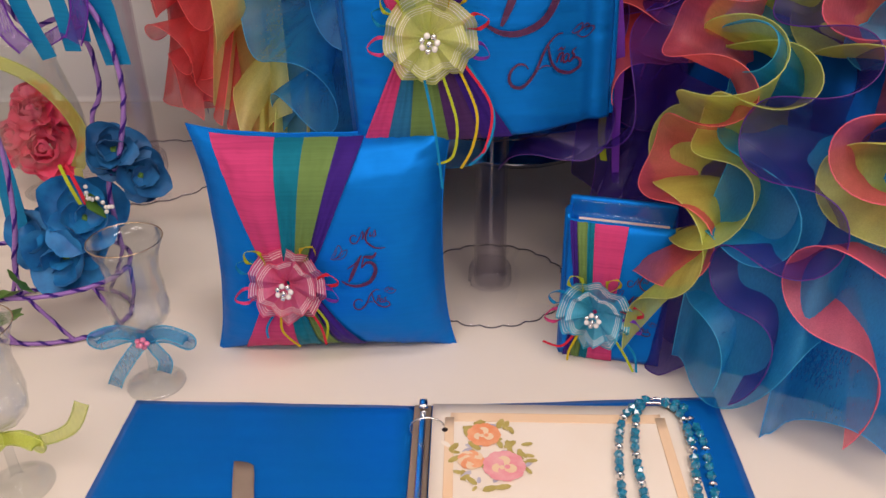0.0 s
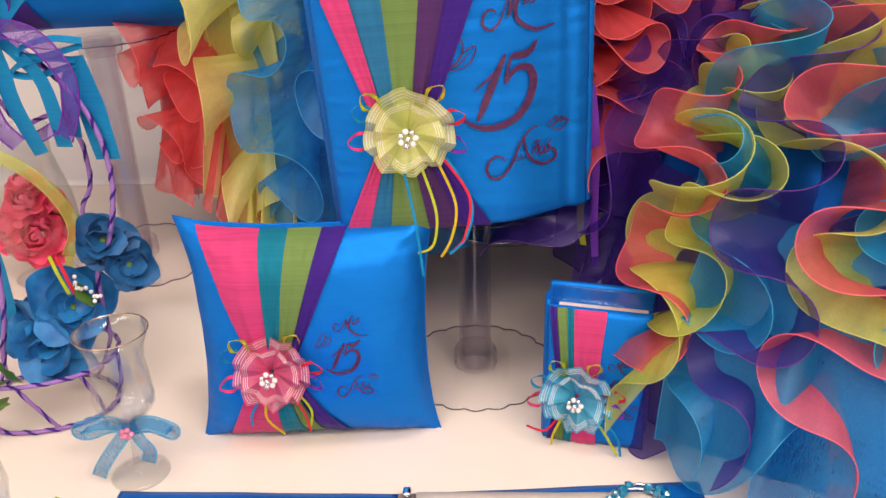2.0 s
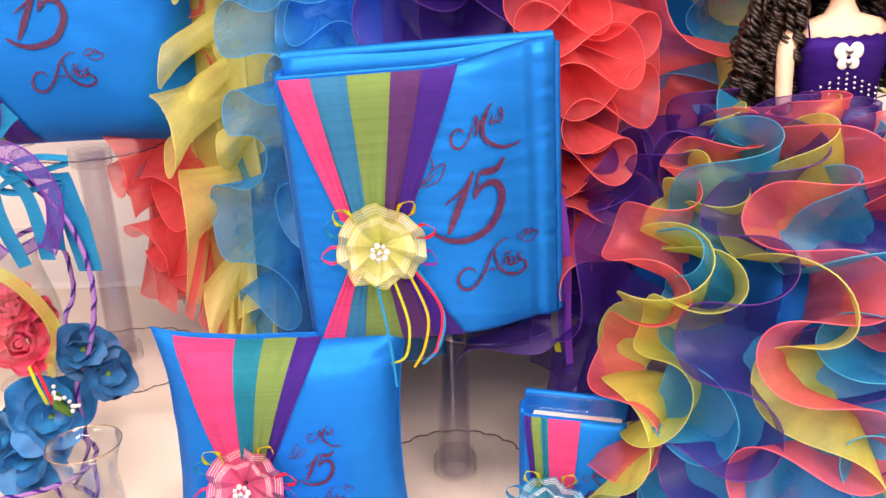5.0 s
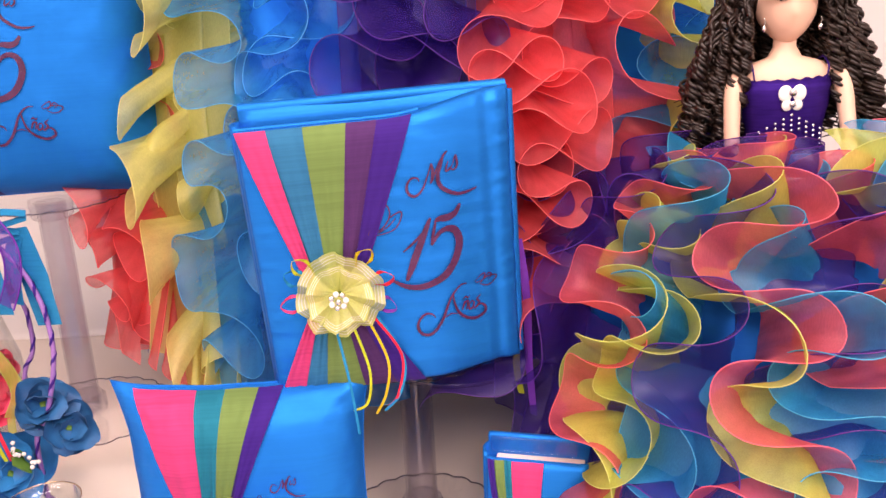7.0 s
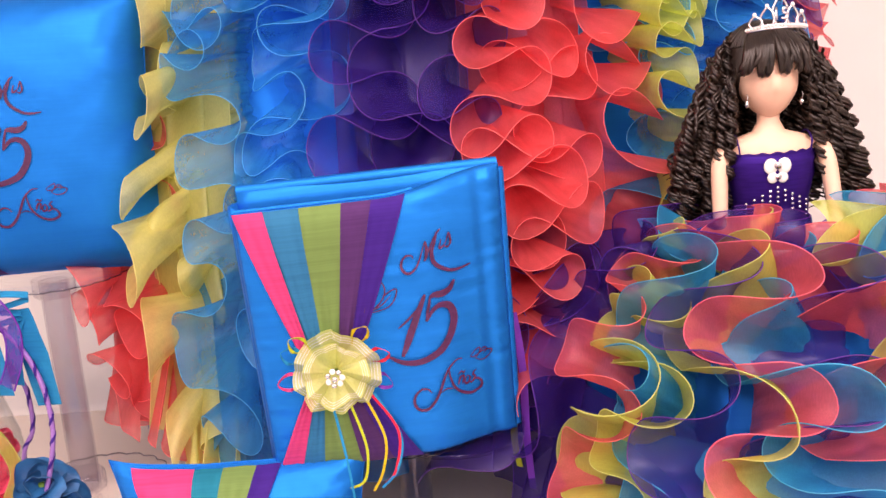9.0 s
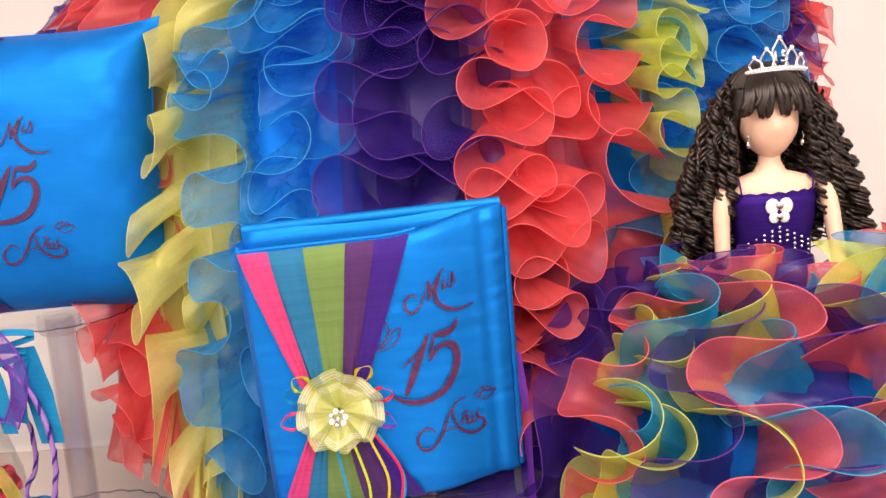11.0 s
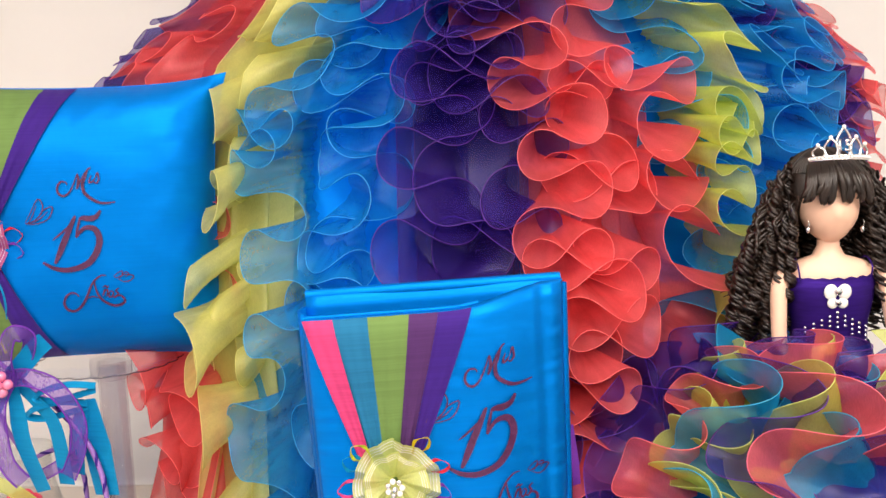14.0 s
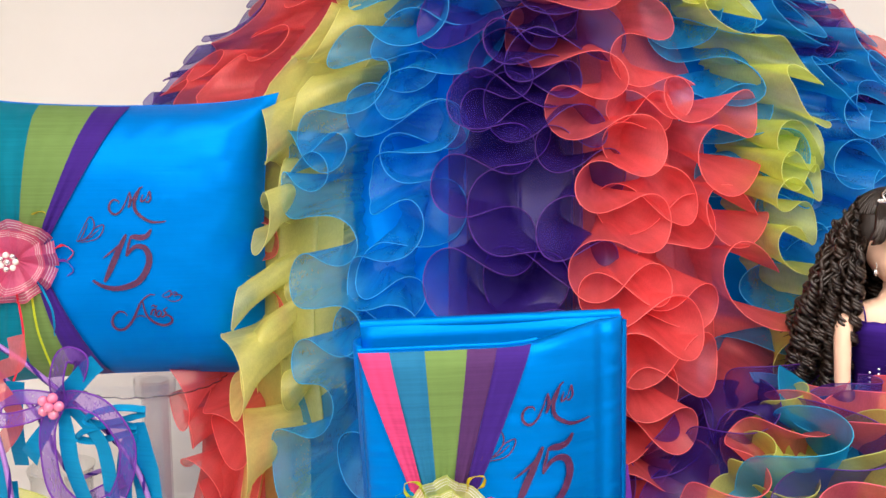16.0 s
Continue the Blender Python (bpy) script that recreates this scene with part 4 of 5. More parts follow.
def stand(at, h, plate, label, base=0.112):
    st = thing("acrylic_stand", at, label, "display stand", "clear acrylic stands")
    flute = lambda k, d: (lambda a, z: 1 + d * math.cos(a * k))
    part("base_plate", scalloped(base, 0.004, 0.0), ACRYLIC, st)
    for rr, zz in ((base, 0.002), (plate, h - 0.002)):
        part("cut_edge", tube([Vector((rr * (1 + 0.05 * abs(math.sin(a * 11))) * math.cos(a), rr * (1 + 0.05 * abs(math.sin(a * 11))) * math.sin(a), zz)) for a in (2 * math.pi * k / 220 for k in range(220))], 0.0011, 5, closed=True), ACRYLIC_EDGE, st)
    part("socket", lathe([(0.028, 0.004), (0.030, 0.006), (0.029, 0.03), (0.026, 0.034), (0.023, 0.034)], 48, flute(12, 0.03)), ACRYLIC_COLUMN, st)
    part("column", lathe([(0.0215, 0.005), (0.0215, h * 0.5), (0.0215, h - 0.006)], 64, flute(8, 0.035)), ACRYLIC_COLUMN, st)
    part("inner_tube", lathe([(0.0185, 0.006), (0.0185, h - 0.006)], 48, flute(8, 0.03)), ACRYLIC_COLUMN, st)
    part("socket", lathe([(0.023, h - 0.032), (0.027, h - 0.032), (0.030, h - 0.028), (0.031, h - 0.003)], 48, flute(12, 0.03)), ACRYLIC_COLUMN, st)
    part("top_plate", scalloped(plate, 0.004, h - 0.004), ACRYLIC, st)
    return st


stand((0.093, 1.055, 0.003), 0.265, 0.106, "clear acrylic column stand with scalloped plates under the album", 0.108)
stand((-0.455, 1.262, 0.088), 0.362, 0.106, "tall clear acrylic column stand with scalloped plates under cushion", 0.125)


# ---- open guest book ----
gb = thing("guest_book", None, "open blue satin ring binder guest book lying flat", "guest book", "", pose(0.014, 0.62, 0.003, 0, 0, 0.5))


def cover(sign):
    rows = []
    for j in range(25):
        row = []
        for i in range(29):
            f, g = i / 28, j / 24
            x = sign * (0.006 + 0.330 * f)
            y = -0.17 + 0.330 * g + 0.018 * g * f * (1 if sign > 0 else 0.5) - 0.006 * f * (1 - g)
            rim = min(min(f, 1 - f) * 0.33, min(g, 1 - g) * 0.33)
            z = 0.011 - 0.007 * math.exp(-rim / 0.006) + 0.0012 * noise.noise(Vector((x * 14, y * 14, 3))) + 0.002 * math.exp(-((f * 0.6 - (1 - g)) / 0.06) ** 2) * f
            row.append(Vector((x, y, z)))
        rows.append(row)
    return grid(rows)


part("cover", thick(cover(-1), 0.004), SATIN, gb)
part("cover", thick(cover(1), 0.004), SATIN, gb)
part("hinge", box_bm(0.020, 0.322, 0.006, (0, -0.005, 0.006), 0.002), KRAFT, gb, "taupe board spine of the binder")
part("ring_rail", box_bm(0.007, 0.30, 0.005, (0.001, -0.01, 0.0115), 0.001), SILVER, gb, "metal ring rail")
part("rail_lever", box_bm(0.010, 0.014, 0.008, (0.001, 0.150, 0.0145), 0.003), SILVER, gb)
part("rivet", ball(bmesh.new(), (0.001, 0.132, 0.0145), 0.0028, 10, 6), SILVER, gb)
for ry in (0.108, -0.05):
    part("ring", tube([Vector((0.007 + 0.019 * math.cos(2 * math.pi * k / 36), ry, 0.016 + 0.015 * math.sin(2 * math.pi * k / 36))) for k in range(36)], 0.0011, 6, closed=True), SILVER, gb)
part("pocket_tongue", thick(grid([[Vector((-0.193 + 0.022 * k / 6 + 0.052 * (1 - j / 10) ** 1.1 * 0.7, -0.10 + 0.158 * j / 10 - (0.006 * (k / 6) ** 3 if j == 10 else 0), 0.0145)) for k in range(7)] for j in range(11)]), 0.0012), KRAFT, gb, "taupe board strip tucked into the cover")

sheet = thing("printed_page", None, "cream guest page printed with peach border and roses", "page", "", pose(0.014, 0.62, 0.003, 0, 0, 0.5))


def page_z(x, y):
    return 0.0165 + 0.0025 * sstep(0.2, 0.0, x) + 0.0008 * noise.noise(Vector((x * 12, y * 12, 1)))


def page_patch(name, x0, x1, y0, y1, off, mat, n=14, corner=0.0):
    rows = [[Vector((x0 + (x1 - x0) * i / n, y0 + (y1 - y0) * j / n, 0)) for i in range(n + 1)] for j in range(n + 1)]
    for r in rows:
        for p in r:
            p.z = page_z(p.x, p.y) + off
    return part(name, thick(grid(rows), 0.0004), mat, sheet)


page_patch("leaf", 0.012, 0.284, -0.17, 0.146, 0.0, PAPER)
page_patch("printed_border", 0.032, 0.262, 0.116, 0.130, 0.0008, PAPER_BAND)
page_patch("printed_border", 0.026, 0.036, -0.17, 0.122, 0.0011, PAPER_BAND)
page_patch("printed_border", 0.255, 0.266, -0.17, 0.124, 0.0011, PAPER_BAND)
# no hole is cut: a dark disc paints the shade inside it
part("hole_shade", lathe([(0.0003, 0.0), (0.0032, 0.0), (0.0032, 0.0006), (0.0003, 0.0006)], 14), HAIR, sheet, "dark disc for the shade in a punched hole").location = (0.0262, 0.101, page_z(0.026, 0.1) + 0.0016)


def printed_rose(cx, cy, r, mat, petals=9, lift=0.0016):
    """A rose print as overlapping flat petals."""
    holder = None
    for ring, rr, k in ((0, r, petals), (1, r * 0.62, 6), (2, r * 0.3, 4)):
        for i in range(k):
            bm = bmesh.new()
            a = 2 * math.pi * i / k + ring * 0.5
            px, py = cx + rr * 0.55 * math.cos(a), cy + rr * 0.55 * math.sin(a)
            vs = []
            for q in range(10):
                b = 2 * math.pi * q / 10
                x, y = px + rr * 0.48 * math.cos(b), py + rr * 0.48 * math.sin(b)
                vs.append(bm.verts.new((x, y, page_z(x, y) + lift + ring * 0.0004 + i * 0.00003)))
            bm.faces.new(vs)
            part("printed_petal", bm, mat[(ring + i % 2) % len(mat)], sheet, smooth=False)


printed_rose(0.088, 0.048, 0.022, (PRINT_PINK, PRINT_PINK, PAPER_BAND))
printed_rose(0.068, 0.094, 0.018, (PRINT_PEACH, PRINT_PEACH, PAPER_BAND))
printed_rose(0.054, 0.056, 0.014, (PRINT_PEACH, PAPER_BAND, PRINT_PEACH))
rnd = random.Random(5)
for nm, mat, k, rad in (("printed_leaves", PRINT_LEAF, 46, 0.052), ("printed_buds", PRINT_GREY, 22, 0.048), ("printed_ribbon", PAPER, 12, 0.06)):
    bm = bmesh.new()
    for i in range(k):
        a, d = rnd.uniform(0, 6.28), rad * rnd.uniform(0.35, 1.0)
        x0, y0, b, s = 0.074 + d * math.cos(a) * 0.85, 0.064 + d * math.sin(a), rnd.uniform(0, 6.28), rnd.uniform(0.004, 0.009)
        vs = []
        for q in range(8):
            c = 2 * math.pi * q / 8
            lx, ly = s * math.cos(c), s * 0.45 * math.sin(c)
            x, y = x0 + lx * math.cos(b) - ly * math.sin(b), y0 + lx * math.sin(b) + ly * math.cos(b)
            vs.append(bm.verts.new((x, y, page_z(x, y) + 0.0011 + 0.00001 * i)))
        bm.faces.new(vs)
    tagged(part(nm, bm, mat, sheet, smooth=False), kind="stuff")

# string of crystal beads over the page
beads = thing("crystal_bead_rope", (0, 0, 0), "double rope of faceted blue crystal beads with silver spacers", "beads")
rnd = random.Random(2)
facet = bmesh.new()
bmesh.ops.create_icosphere(facet, subdivisions=1, radius=0.0056)
facet_me = finish(facet, "bead", CRYSTAL, beads, smooth=False)
spacer_me = None
for pts in ([(0.262, 0.772), (0.244, 0.757), (0.231, 0.736), (0.222, 0.70), (0.217, 0.66), (0.214, 0.62), (0.212, 0.57)],
            [(0.262, 0.768), (0.250, 0.752), (0.244, 0.728), (0.238, 0.695), (0.236, 0.655), (0.236, 0.615), (0.236, 0.57)],
            [(0.272, 0.770), (0.290, 0.760), (0.297, 0.738), (0.298, 0.708), (0.294, 0.67), (0.288, 0.63), (0.284, 0.58)],
            [(0.274, 0.772), (0.296, 0.764), (0.310, 0.742), (0.313, 0.708), (0.310, 0.67), (0.306, 0.63), (0.300, 0.58)]):
    line = spline([(x, y, 0.0) for x, y in pts], 12)
    acc, k = 0.0, 0
    for a, b in zip(line, line[1:]):
        acc += (b - a).length
        if acc > 0.0098:
            acc, k = 0.0, k + 1
            over = 0.011 if b.x > 0.302 else 0.0195
            if k % 4 == 0:
                if spacer_me is None:
                    spacer_me = part("silver_spacer", lathe([(0.001, -0.0018), (0.0044, -0.0016), (0.0048, 0), (0.0044, 0.0016), (0.001, 0.0018)], 12), SILVER, beads)
                    o = spacer_me
                else:
                    o = new("silver_spacer", spacer_me.data)
                    o.parent = beads
                o.matrix_local = Matrix.Translation((b.x, b.y, over + 0.006)) @ (b - a).to_track_quat("Z", "Y").to_matrix().to_4x4()
            else:
                o = new("bead", facet_me.data)
                o.parent = beads
                o.matrix_local = Matrix.Translation((b.x, b.y, over + 0.006)) @ Euler((rnd.uniform(0, 3), rnd.uniform(0, 3), 0)).to_matrix().to_4x4()
facet_me.location = (0.262, 0.772, 0.026)
for pts in ([(0.262, 0.772, 0.024), (0.277, 0.776, 0.024), (0.290, 0.766, 0.024)], [(0.262, 0.768, 0.024), (0.276, 0.768, 0.024), (0.288, 0.760, 0.024)], [(0.232, 0.740, 0.024), (0.246, 0.752, 0.024), (0.260, 0.768, 0.024)]):
    part("silver_link", tube(spline(pts, 5), 0.0016, 6), SILVER, beads)


# ---- glasses ----
def bow(owner, at, colour, size, width, tails, label="", flat=(0, -1, 0), trim=None):
    """Two ribbon loops, a knot and hanging tails, with a darker woven edge where the ribbon is sheer."""
    A = Vector(at)
    lines = []
    for s in (-1, 1):
        lines.append(("loop", [A, A + Vector((s * size * 0.5, -0.010, size * 0.30)), A + Vector((s * size, -0.014, size * 0.16)), A + Vector((s * size * 0.92, -0.004, -size * 0.10)), A + Vector((s * size * 0.45, 0.004, -size * 0.02)), A]))
    for t in tails:
        lines.append(("tail", [A + Vector(p) for p in t]))
    for nm, pts in lines:
        ob = part(nm, ribbon_bm(pts, width, facing=(0, -0.85, 0.5) if nm == "loop" else flat, depth=0.0 if colour in ORG else 0.0004), ORG.get(colour) or RIB[colour], owner, label)
        if trim:
            rim = ribbon_edges(pts, width, (0, -0.85, 0.5) if nm == "loop" else flat)
            for e in rim:
                part("woven_edge", tube(e, 0.0008, 4), trim, ob)


def ribbon_edges(pts, width, facing):
    line = spline(pts, 8)
    m, left, right = len(line), [], []
    for i, p in enumerate(line):
        t = (line[min(i + 1, m - 1)] - line[max(i - 1, 0)]).normalized()
        s = t.cross(Vector(facing))
        s = s.normalized() if s.length > 1e-5 else t.orthogonal().normalized()
        left.append(p - s * width / 2)
        right.append(p + s * width / 2)
    return left, right


def bead_flower(owner, at, r, mat):
    for k in range(6):
        a = k * 2 * math.pi / 5
        d = 0 if k == 5 else r
        part("bead", ball(bmesh.new(), Vector(at) + Vector((d * math.cos(a), -0.004 if k == 5 else 0, d * math.sin(a))), r * 0.62, 8, 6), mat, owner)


PINK_BEAD = surface("pink_crystal_bead", (0.62, 0.10, 0.24), (0.80, 0.25, 0.40), 0.12, 80, 300, 0.05, coat=1.0)


def flute(at, label):
    g = thing("champagne_flute", at, label, "glass", "toasting glasses")
    foot = [(0.0008, 0.004), (0.012, 0.004), (0.030, 0.0015), (0.0335, 0.0006), (0.0335, 0.002), (0.028, 0.0036), (0.010, 0.008), (0.0052, 0.018), (0.0046, 0.045), (0.0056, 0.075), (0.010, 0.086)]
    part("foot_and_stem", lathe(foot, 40), GLASS, g)
    swirl = lambda a, z: 1 + 0.045 * math.sin(9 * a + 55 * z) * sstep(0.19, 0.12, z)
    bowl = [(0.001, 0.086), (0.012, 0.087), (0.024, 0.094), (0.0305, 0.106), (0.0325, 0.122), (0.0305, 0.145), (0.0285, 0.165), (0.0315, 0.187), (0.0395, 0.209)]
    inner = [(0.0385, 0.2085), (0.0303, 0.187), (0.0273, 0.165), (0.0292, 0.145), (0.0312, 0.122), (0.029, 0.107), (0.022, 0.0965), (0.001, 0.091)]
    part("bowl", lathe(bowl + inner, 72, swirl), GLASS, g)
    g.scale = (1.03, 1.03, 0.945)
    part("gilded_rim", tube([Vector((0.0392 * math.cos(2 * math.pi * k / 60), 0.0392 * math.sin(2 * math.pi * k / 60), 0.2092)) for k in range(60)], 0.0007, 5, closed=True), GOLDM, g)
    return g


g1 = flute((-0.312, 0.822, 0.0035), "swirled champagne flute with gilded rim and sheer blue bow")
bow(g1, (0.004, -0.010, 0.079), "sheer_blue", 0.052, 0.015, ([(0, 0, 0), (-0.018, -0.012, -0.022), (-0.036, -0.012, -0.050), (-0.046, -0.006, -0.070)], [(0, 0, 0), (0.014, -0.010, -0.012), (0.022, -0.012, -0.026), (0.016, -0.008, -0.046)]), "sheer blue organza ribbon", trim=HEM["woven_blue"])
bead_flower(g1, (0.004, -0.022, 0.079), 0.0055, PINK_BEAD)
g2 = flute((-0.398, 0.652, 0.0035), "swirled champagne flute with gilded rim and sheer lime bow")
bow(g2, (0.006, -0.010, 0.076), "lime", 0.040, 0.013, ([(0, 0, 0), (0.030, 0.004, -0.006), (0.064, 0.008, 0.008), (0.082, 0.008, 0.042)], [(0, 0, 0), (-0.02, -0.012, -0.02), (-0.03, -0.012, -0.05)]), "sheer lime organza ribbon", trim=HEM["lime"])


# ---- glass of roses ----
def petal_bm(size, cup, curl, bm, M, n=6):
    """One cupped petal with a rolled lip, placed by M."""
    rows = []
    for j in range(n + 1):
        f = j / n
        w = size * (0.35 + 0.75 * math.sin(math.pi * min(1, 0.15 + f * 0.72)))
        row = []
        for i in range(n + 1):
            a = (i / n - 0.5) * 2
            x = w * a * 0.6
            z = size * f * (1 - 0.12 * a * a)
            y = -cup * size * (1 - a * a) * math.sin(math.pi * f * 0.8) + curl * size * f ** 4 + 0.04 * size * math.sin(5 * a + 3 * f)
            row.append(M @ Vector((x, y, z)))
        rows.append(row)
    return grid(rows, bm=bm)


def rose(owner, at, r, mat, tilt, seed):
    """A rose head: rings of petals opening outward round a tight spiral."""
    rnd = random.Random(seed)
    base = Matrix.Translation(at) @ Euler(tilt).to_matrix().to_4x4()
    for ring, (k, d, lean, s) in enumerate(((3, 0.06, 4, 0.75), (5, 0.20, 18, 0.85), (6, 0.34, 42, 0.95), (7, 0.42, 68, 1.0))):
        for i in range(k):
            a = 360 * i / k + ring * 31 + rnd.uniform(-8, 8)
            M = base @ pose(0, 0, 0, 0, 0, a) @ Matrix.Translation((0, -r * d, -r * 0.15 * ring)) @ pose(0, 0, 0, lean + rnd.uniform(-5, 5), 0, 0)
            part("petal", petal_bm(r * s, 0.34, -0.16 if ring > 1 else 0.05, bmesh.new(), M), mat, owner)
    part("rose_heart", tube([base @ Vector((r * 0.16 * (1 - q / 40) * math.cos(q * 0.5), r * 0.16 * (1 - q / 40) * math.sin(q * 0.5), r * (0.55 + 0.1 * q / 40))) for q in range(40)], r * 0.05, 5), mat, owner)


vase = thing("hurricane_glass", (-0.575, 1.19, 0.0885), "clear stemmed hurricane glass holding pink roses", "glass vase")
part("foot_and_stem", lathe([(0.0008, 0.004), (0.02, 0.004), (0.046, 0.001), (0.047, 0.0025), (0.03, 0.007), (0.010, 0.012), (0.009, 0.026), (0.014, 0.032)], 44), GLASS, vase)
part("bowl", lathe([(0.001, 0.032), (0.03, 0.036), (0.055, 0.058), (0.063, 0.092), (0.060, 0.13), (0.050, 0.17), (0.043, 0.20), (0.044, 0.225), (0.048, 0.240), (0.0465, 0.240), (0.0425, 0.224), (0.0415, 0.20), (0.0485, 0.17), (0.0585, 0.13), (0.0613, 0.092), (0.053, 0.060), (0.001, 0.036)], 60), GLASS, vase)
bunch = thing("rose_bunch", (-0.575, 1.19, 0.0885), "bunch of bright pink silk roses inside the glass", "flowers")
for k, (x, y, z, r, t) in enumerate(((0.018, -0.034, 0.082, 0.034, (1.15, 0, 0.2)), (-0.026, -0.030, 0.098, 0.030, (1.0, 0, -0.3)), (0.006, -0.026, 0.135, 0.026, (0.7, 0.2, 0)), (0.034, 0.0, 0.118, 0.026, (0.6, 0.9, 0.6)), (-0.03, 0.012, 0.08, 0.028, (-0.2, -0.9, 0)), (0.0, -0.008, 0.158, 0.022, (0.3, 0, 0)))):
    rose(bunch, (x, y, z), r, PETAL_ROSE, t, k)
for k in range(5):
    a = k * 1.3
    part("stem", tube(spline([(0.012 * math.cos(a), 0.012 * math.sin(a), 0.04), (0.02 * math.cos(a), 0.02 * math.sin(a), 0.08)], 5), 0.0014, 5), LEAF, bunch)
lr = thing("lime_ribbon", (0, 0, 0), "sheer lime ribbon curling beside the rose glass", "ribbon")
pts = [(-0.60, 1.10, 0.326), (-0.546, 1.08, 0.322), (-0.50, 1.07, 0.302), (-0.468, 1.07, 0.262), (-0.458, 1.075, 0.216), (-0.478, 1.08, 0.174)]
ob = part("ribbon", ribbon_bm(pts, 0.016, facing=(0.5, -0.75, 0.45), depth=0.0), ORG["lime"], lr)
for e in ribbon_edges(pts, 0.016, (0.5, -0.75, 0.45)):
    part("woven_edge", tube(e, 0.0008, 4), HEM["lime"], ob)
part("ribbon_end", ribbon_bm([(-0.478, 1.08, 0.174), (-0.476, 1.075, 0.14), (-0.462, 1.07, 0.0945)], 0.012, depth=0.0), ORG["lime"], lr)


# ---- wire basket with silk flowers and bows ----
basket = thing("flower_basket", (0, 0, 0), "small wire basket wrapped in purple and lilac ribbon", "basket")


def wrapped(pts, r, sub=14):
    """Wire wound with two ribbons."""
    line = spline(pts, sub)
    ob = part("wire", tube(line, r, 7), RIB["lilac"], basket)
    a, m, side = [], len(line), Vector((0, 0, 1))
    for i, p in enumerate(line):
        t = (line[min(i + 1, m - 1)] - line[max(i - 1, 0)]).normalized()
        side = side - t * side.dot(t)
        side = side.normalized() if side.length > 1e-5 else t.orthogonal().normalized()
        up = t.cross(side)
        w = i * 0.75
        a.append(p + (math.cos(w) * side + math.sin(w) * up) * r * 0.55)
    part("wound_ribbon", tube(a, r * 0.75, 5), RIB["purple"], ob, "dark purple winding")


wrapped([(-0.395, 0.985, 0.10), (-0.392, 0.98, 0.19), (-0.372, 0.98, 0.228), (-0.353, 0.98, 0.29), (-0.348, 0.98, 0.335), (-0.356, 0.98, 0.39), (-0.385, 0.985, 0.44), (-0.452, 0.99, 0.50), (-0.535, 0.99, 0.565), (-0.63, 1.0, 0.60)], 0.0032)
wrapped([(-0.425, 1.035, 0.10), (-0.420, 1.03, 0.25), (-0.400, 1.03, 0.30), (-0.402, 1.03, 0.36), (-0.43, 1.03, 0.39), (-0.468, 1.03, 0.380), (-0.492, 1.03, 0.41), (-0.52, 1.03, 0.47), (-0.60, 1.03, 0.56)], 0.0030)
wrapped([(-0.515, 0.93, 0.06), (-0.513, 0.93, 0.103), (-0.496, 0.93, 0.168), (-0.486, 0.93, 0.261), (-0.50, 0.94, 0.36), (-0.53, 0.96, 0.47), (-0.60, 0.98, 0.57)], 0.0032)
ring = [(-0.50 + 0.118 * math.cos(2 * math.pi * k / 14), 0.965 + 0.082 * math.sin(2 * math.pi * k / 14), 0.085) for k in range(15)]
wrapped(ring, 0.0030)
ring = [(-0.50 + 0.105 * math.cos(2 * math.pi * k / 14), 0.965 + 0.070 * math.sin(2 * math.pi * k / 14), 0.0085) for k in range(15)]
wrapped(ring, 0.0030)
for k in range(9):
    a, b = 2 * math.pi * k / 9, 2 * math.pi * (k + 0.5) / 9
    wrapped([(-0.50 + 0.118 * math.cos(a), 0.965 + 0.082 * math.sin(a), 0.085), (-0.50 + 0.113 * math.cos((a + b) / 2), 0.965 + 0.077 * math.sin((a + b) / 2), 0.045), (-0.50 + 0.105 * math.cos(b), 0.965 + 0.070 * math.sin(b), 0.0085)], 0.0026, 8)


def silk_flower(at, r, tilt, seed, label, mat=PETAL_BLUE):
    f = thing("silk_flower", at, label, "flower", "blue silk flowers")
    rnd = random.Random(seed)
    base = Euler(tilt).to_matrix().to_4x4()
    for ring, (k, lean, s) in enumerate(((4, 22, 0.75), (5, 52, 0.95), (6, 82, 1.1)) if mat is PETAL_BLUE else ((3, 24, 0.8), (4, 50, 1.2), (4, 78, 1.5))):
        for i in range(k):
            M = base @ pose(0, 0, 0, 0, 0, 360 * i / k + ring * 25 + rnd.uniform(-22, 22)) @ Matrix.Translation((0, -r * 0.10, -r * 0.08 * ring)) @ pose(0, 0, 0, lean + rnd.uniform(-22, 14), 0, rnd.uniform(-18, 18))
            part("petal", petal_bm(r * s * rnd.uniform(0.7, 1.25), rnd.uniform(0.05, 0.4), rnd.uniform(-0.4, 0.1), bmesh.new(), M), mat, f)
    part("calyx", ball(bmesh.new(), base @ Vector((0, 0, -r * 0.1)), r * 0.16, 8, 6), LEAF, f)
    return f


silk_flower((-0.378, 0.985, 0.240), 0.034, (0.9, 0.2, 0.1), 1, "dark blue silk flower on the basket handle")
silk_flower((-0.350, 0.985, 0.205), 0.031, (1.0, 0.7, 0.2), 2, "dark blue silk flower on the basket handle")
silk_flower((-0.420, 0.955, 0.160), 0.032, (0.9, 0.5, 0.3), 3, "open blue silk flower at the basket rim", PETAL_BRIGHT)
silk_flower((-0.450, 0.940, 0.112), 0.036, (1.3, -0.2, 0.0), 4, "open blue silk flower at the basket rim", PETAL_BRIGHT)
silk_flower((-0.480, 0.948, 0.138), 0.030, (1.1, -0.6, 0.0), 5, "open blue silk flower at the basket rim", PETAL_BRIGHT)
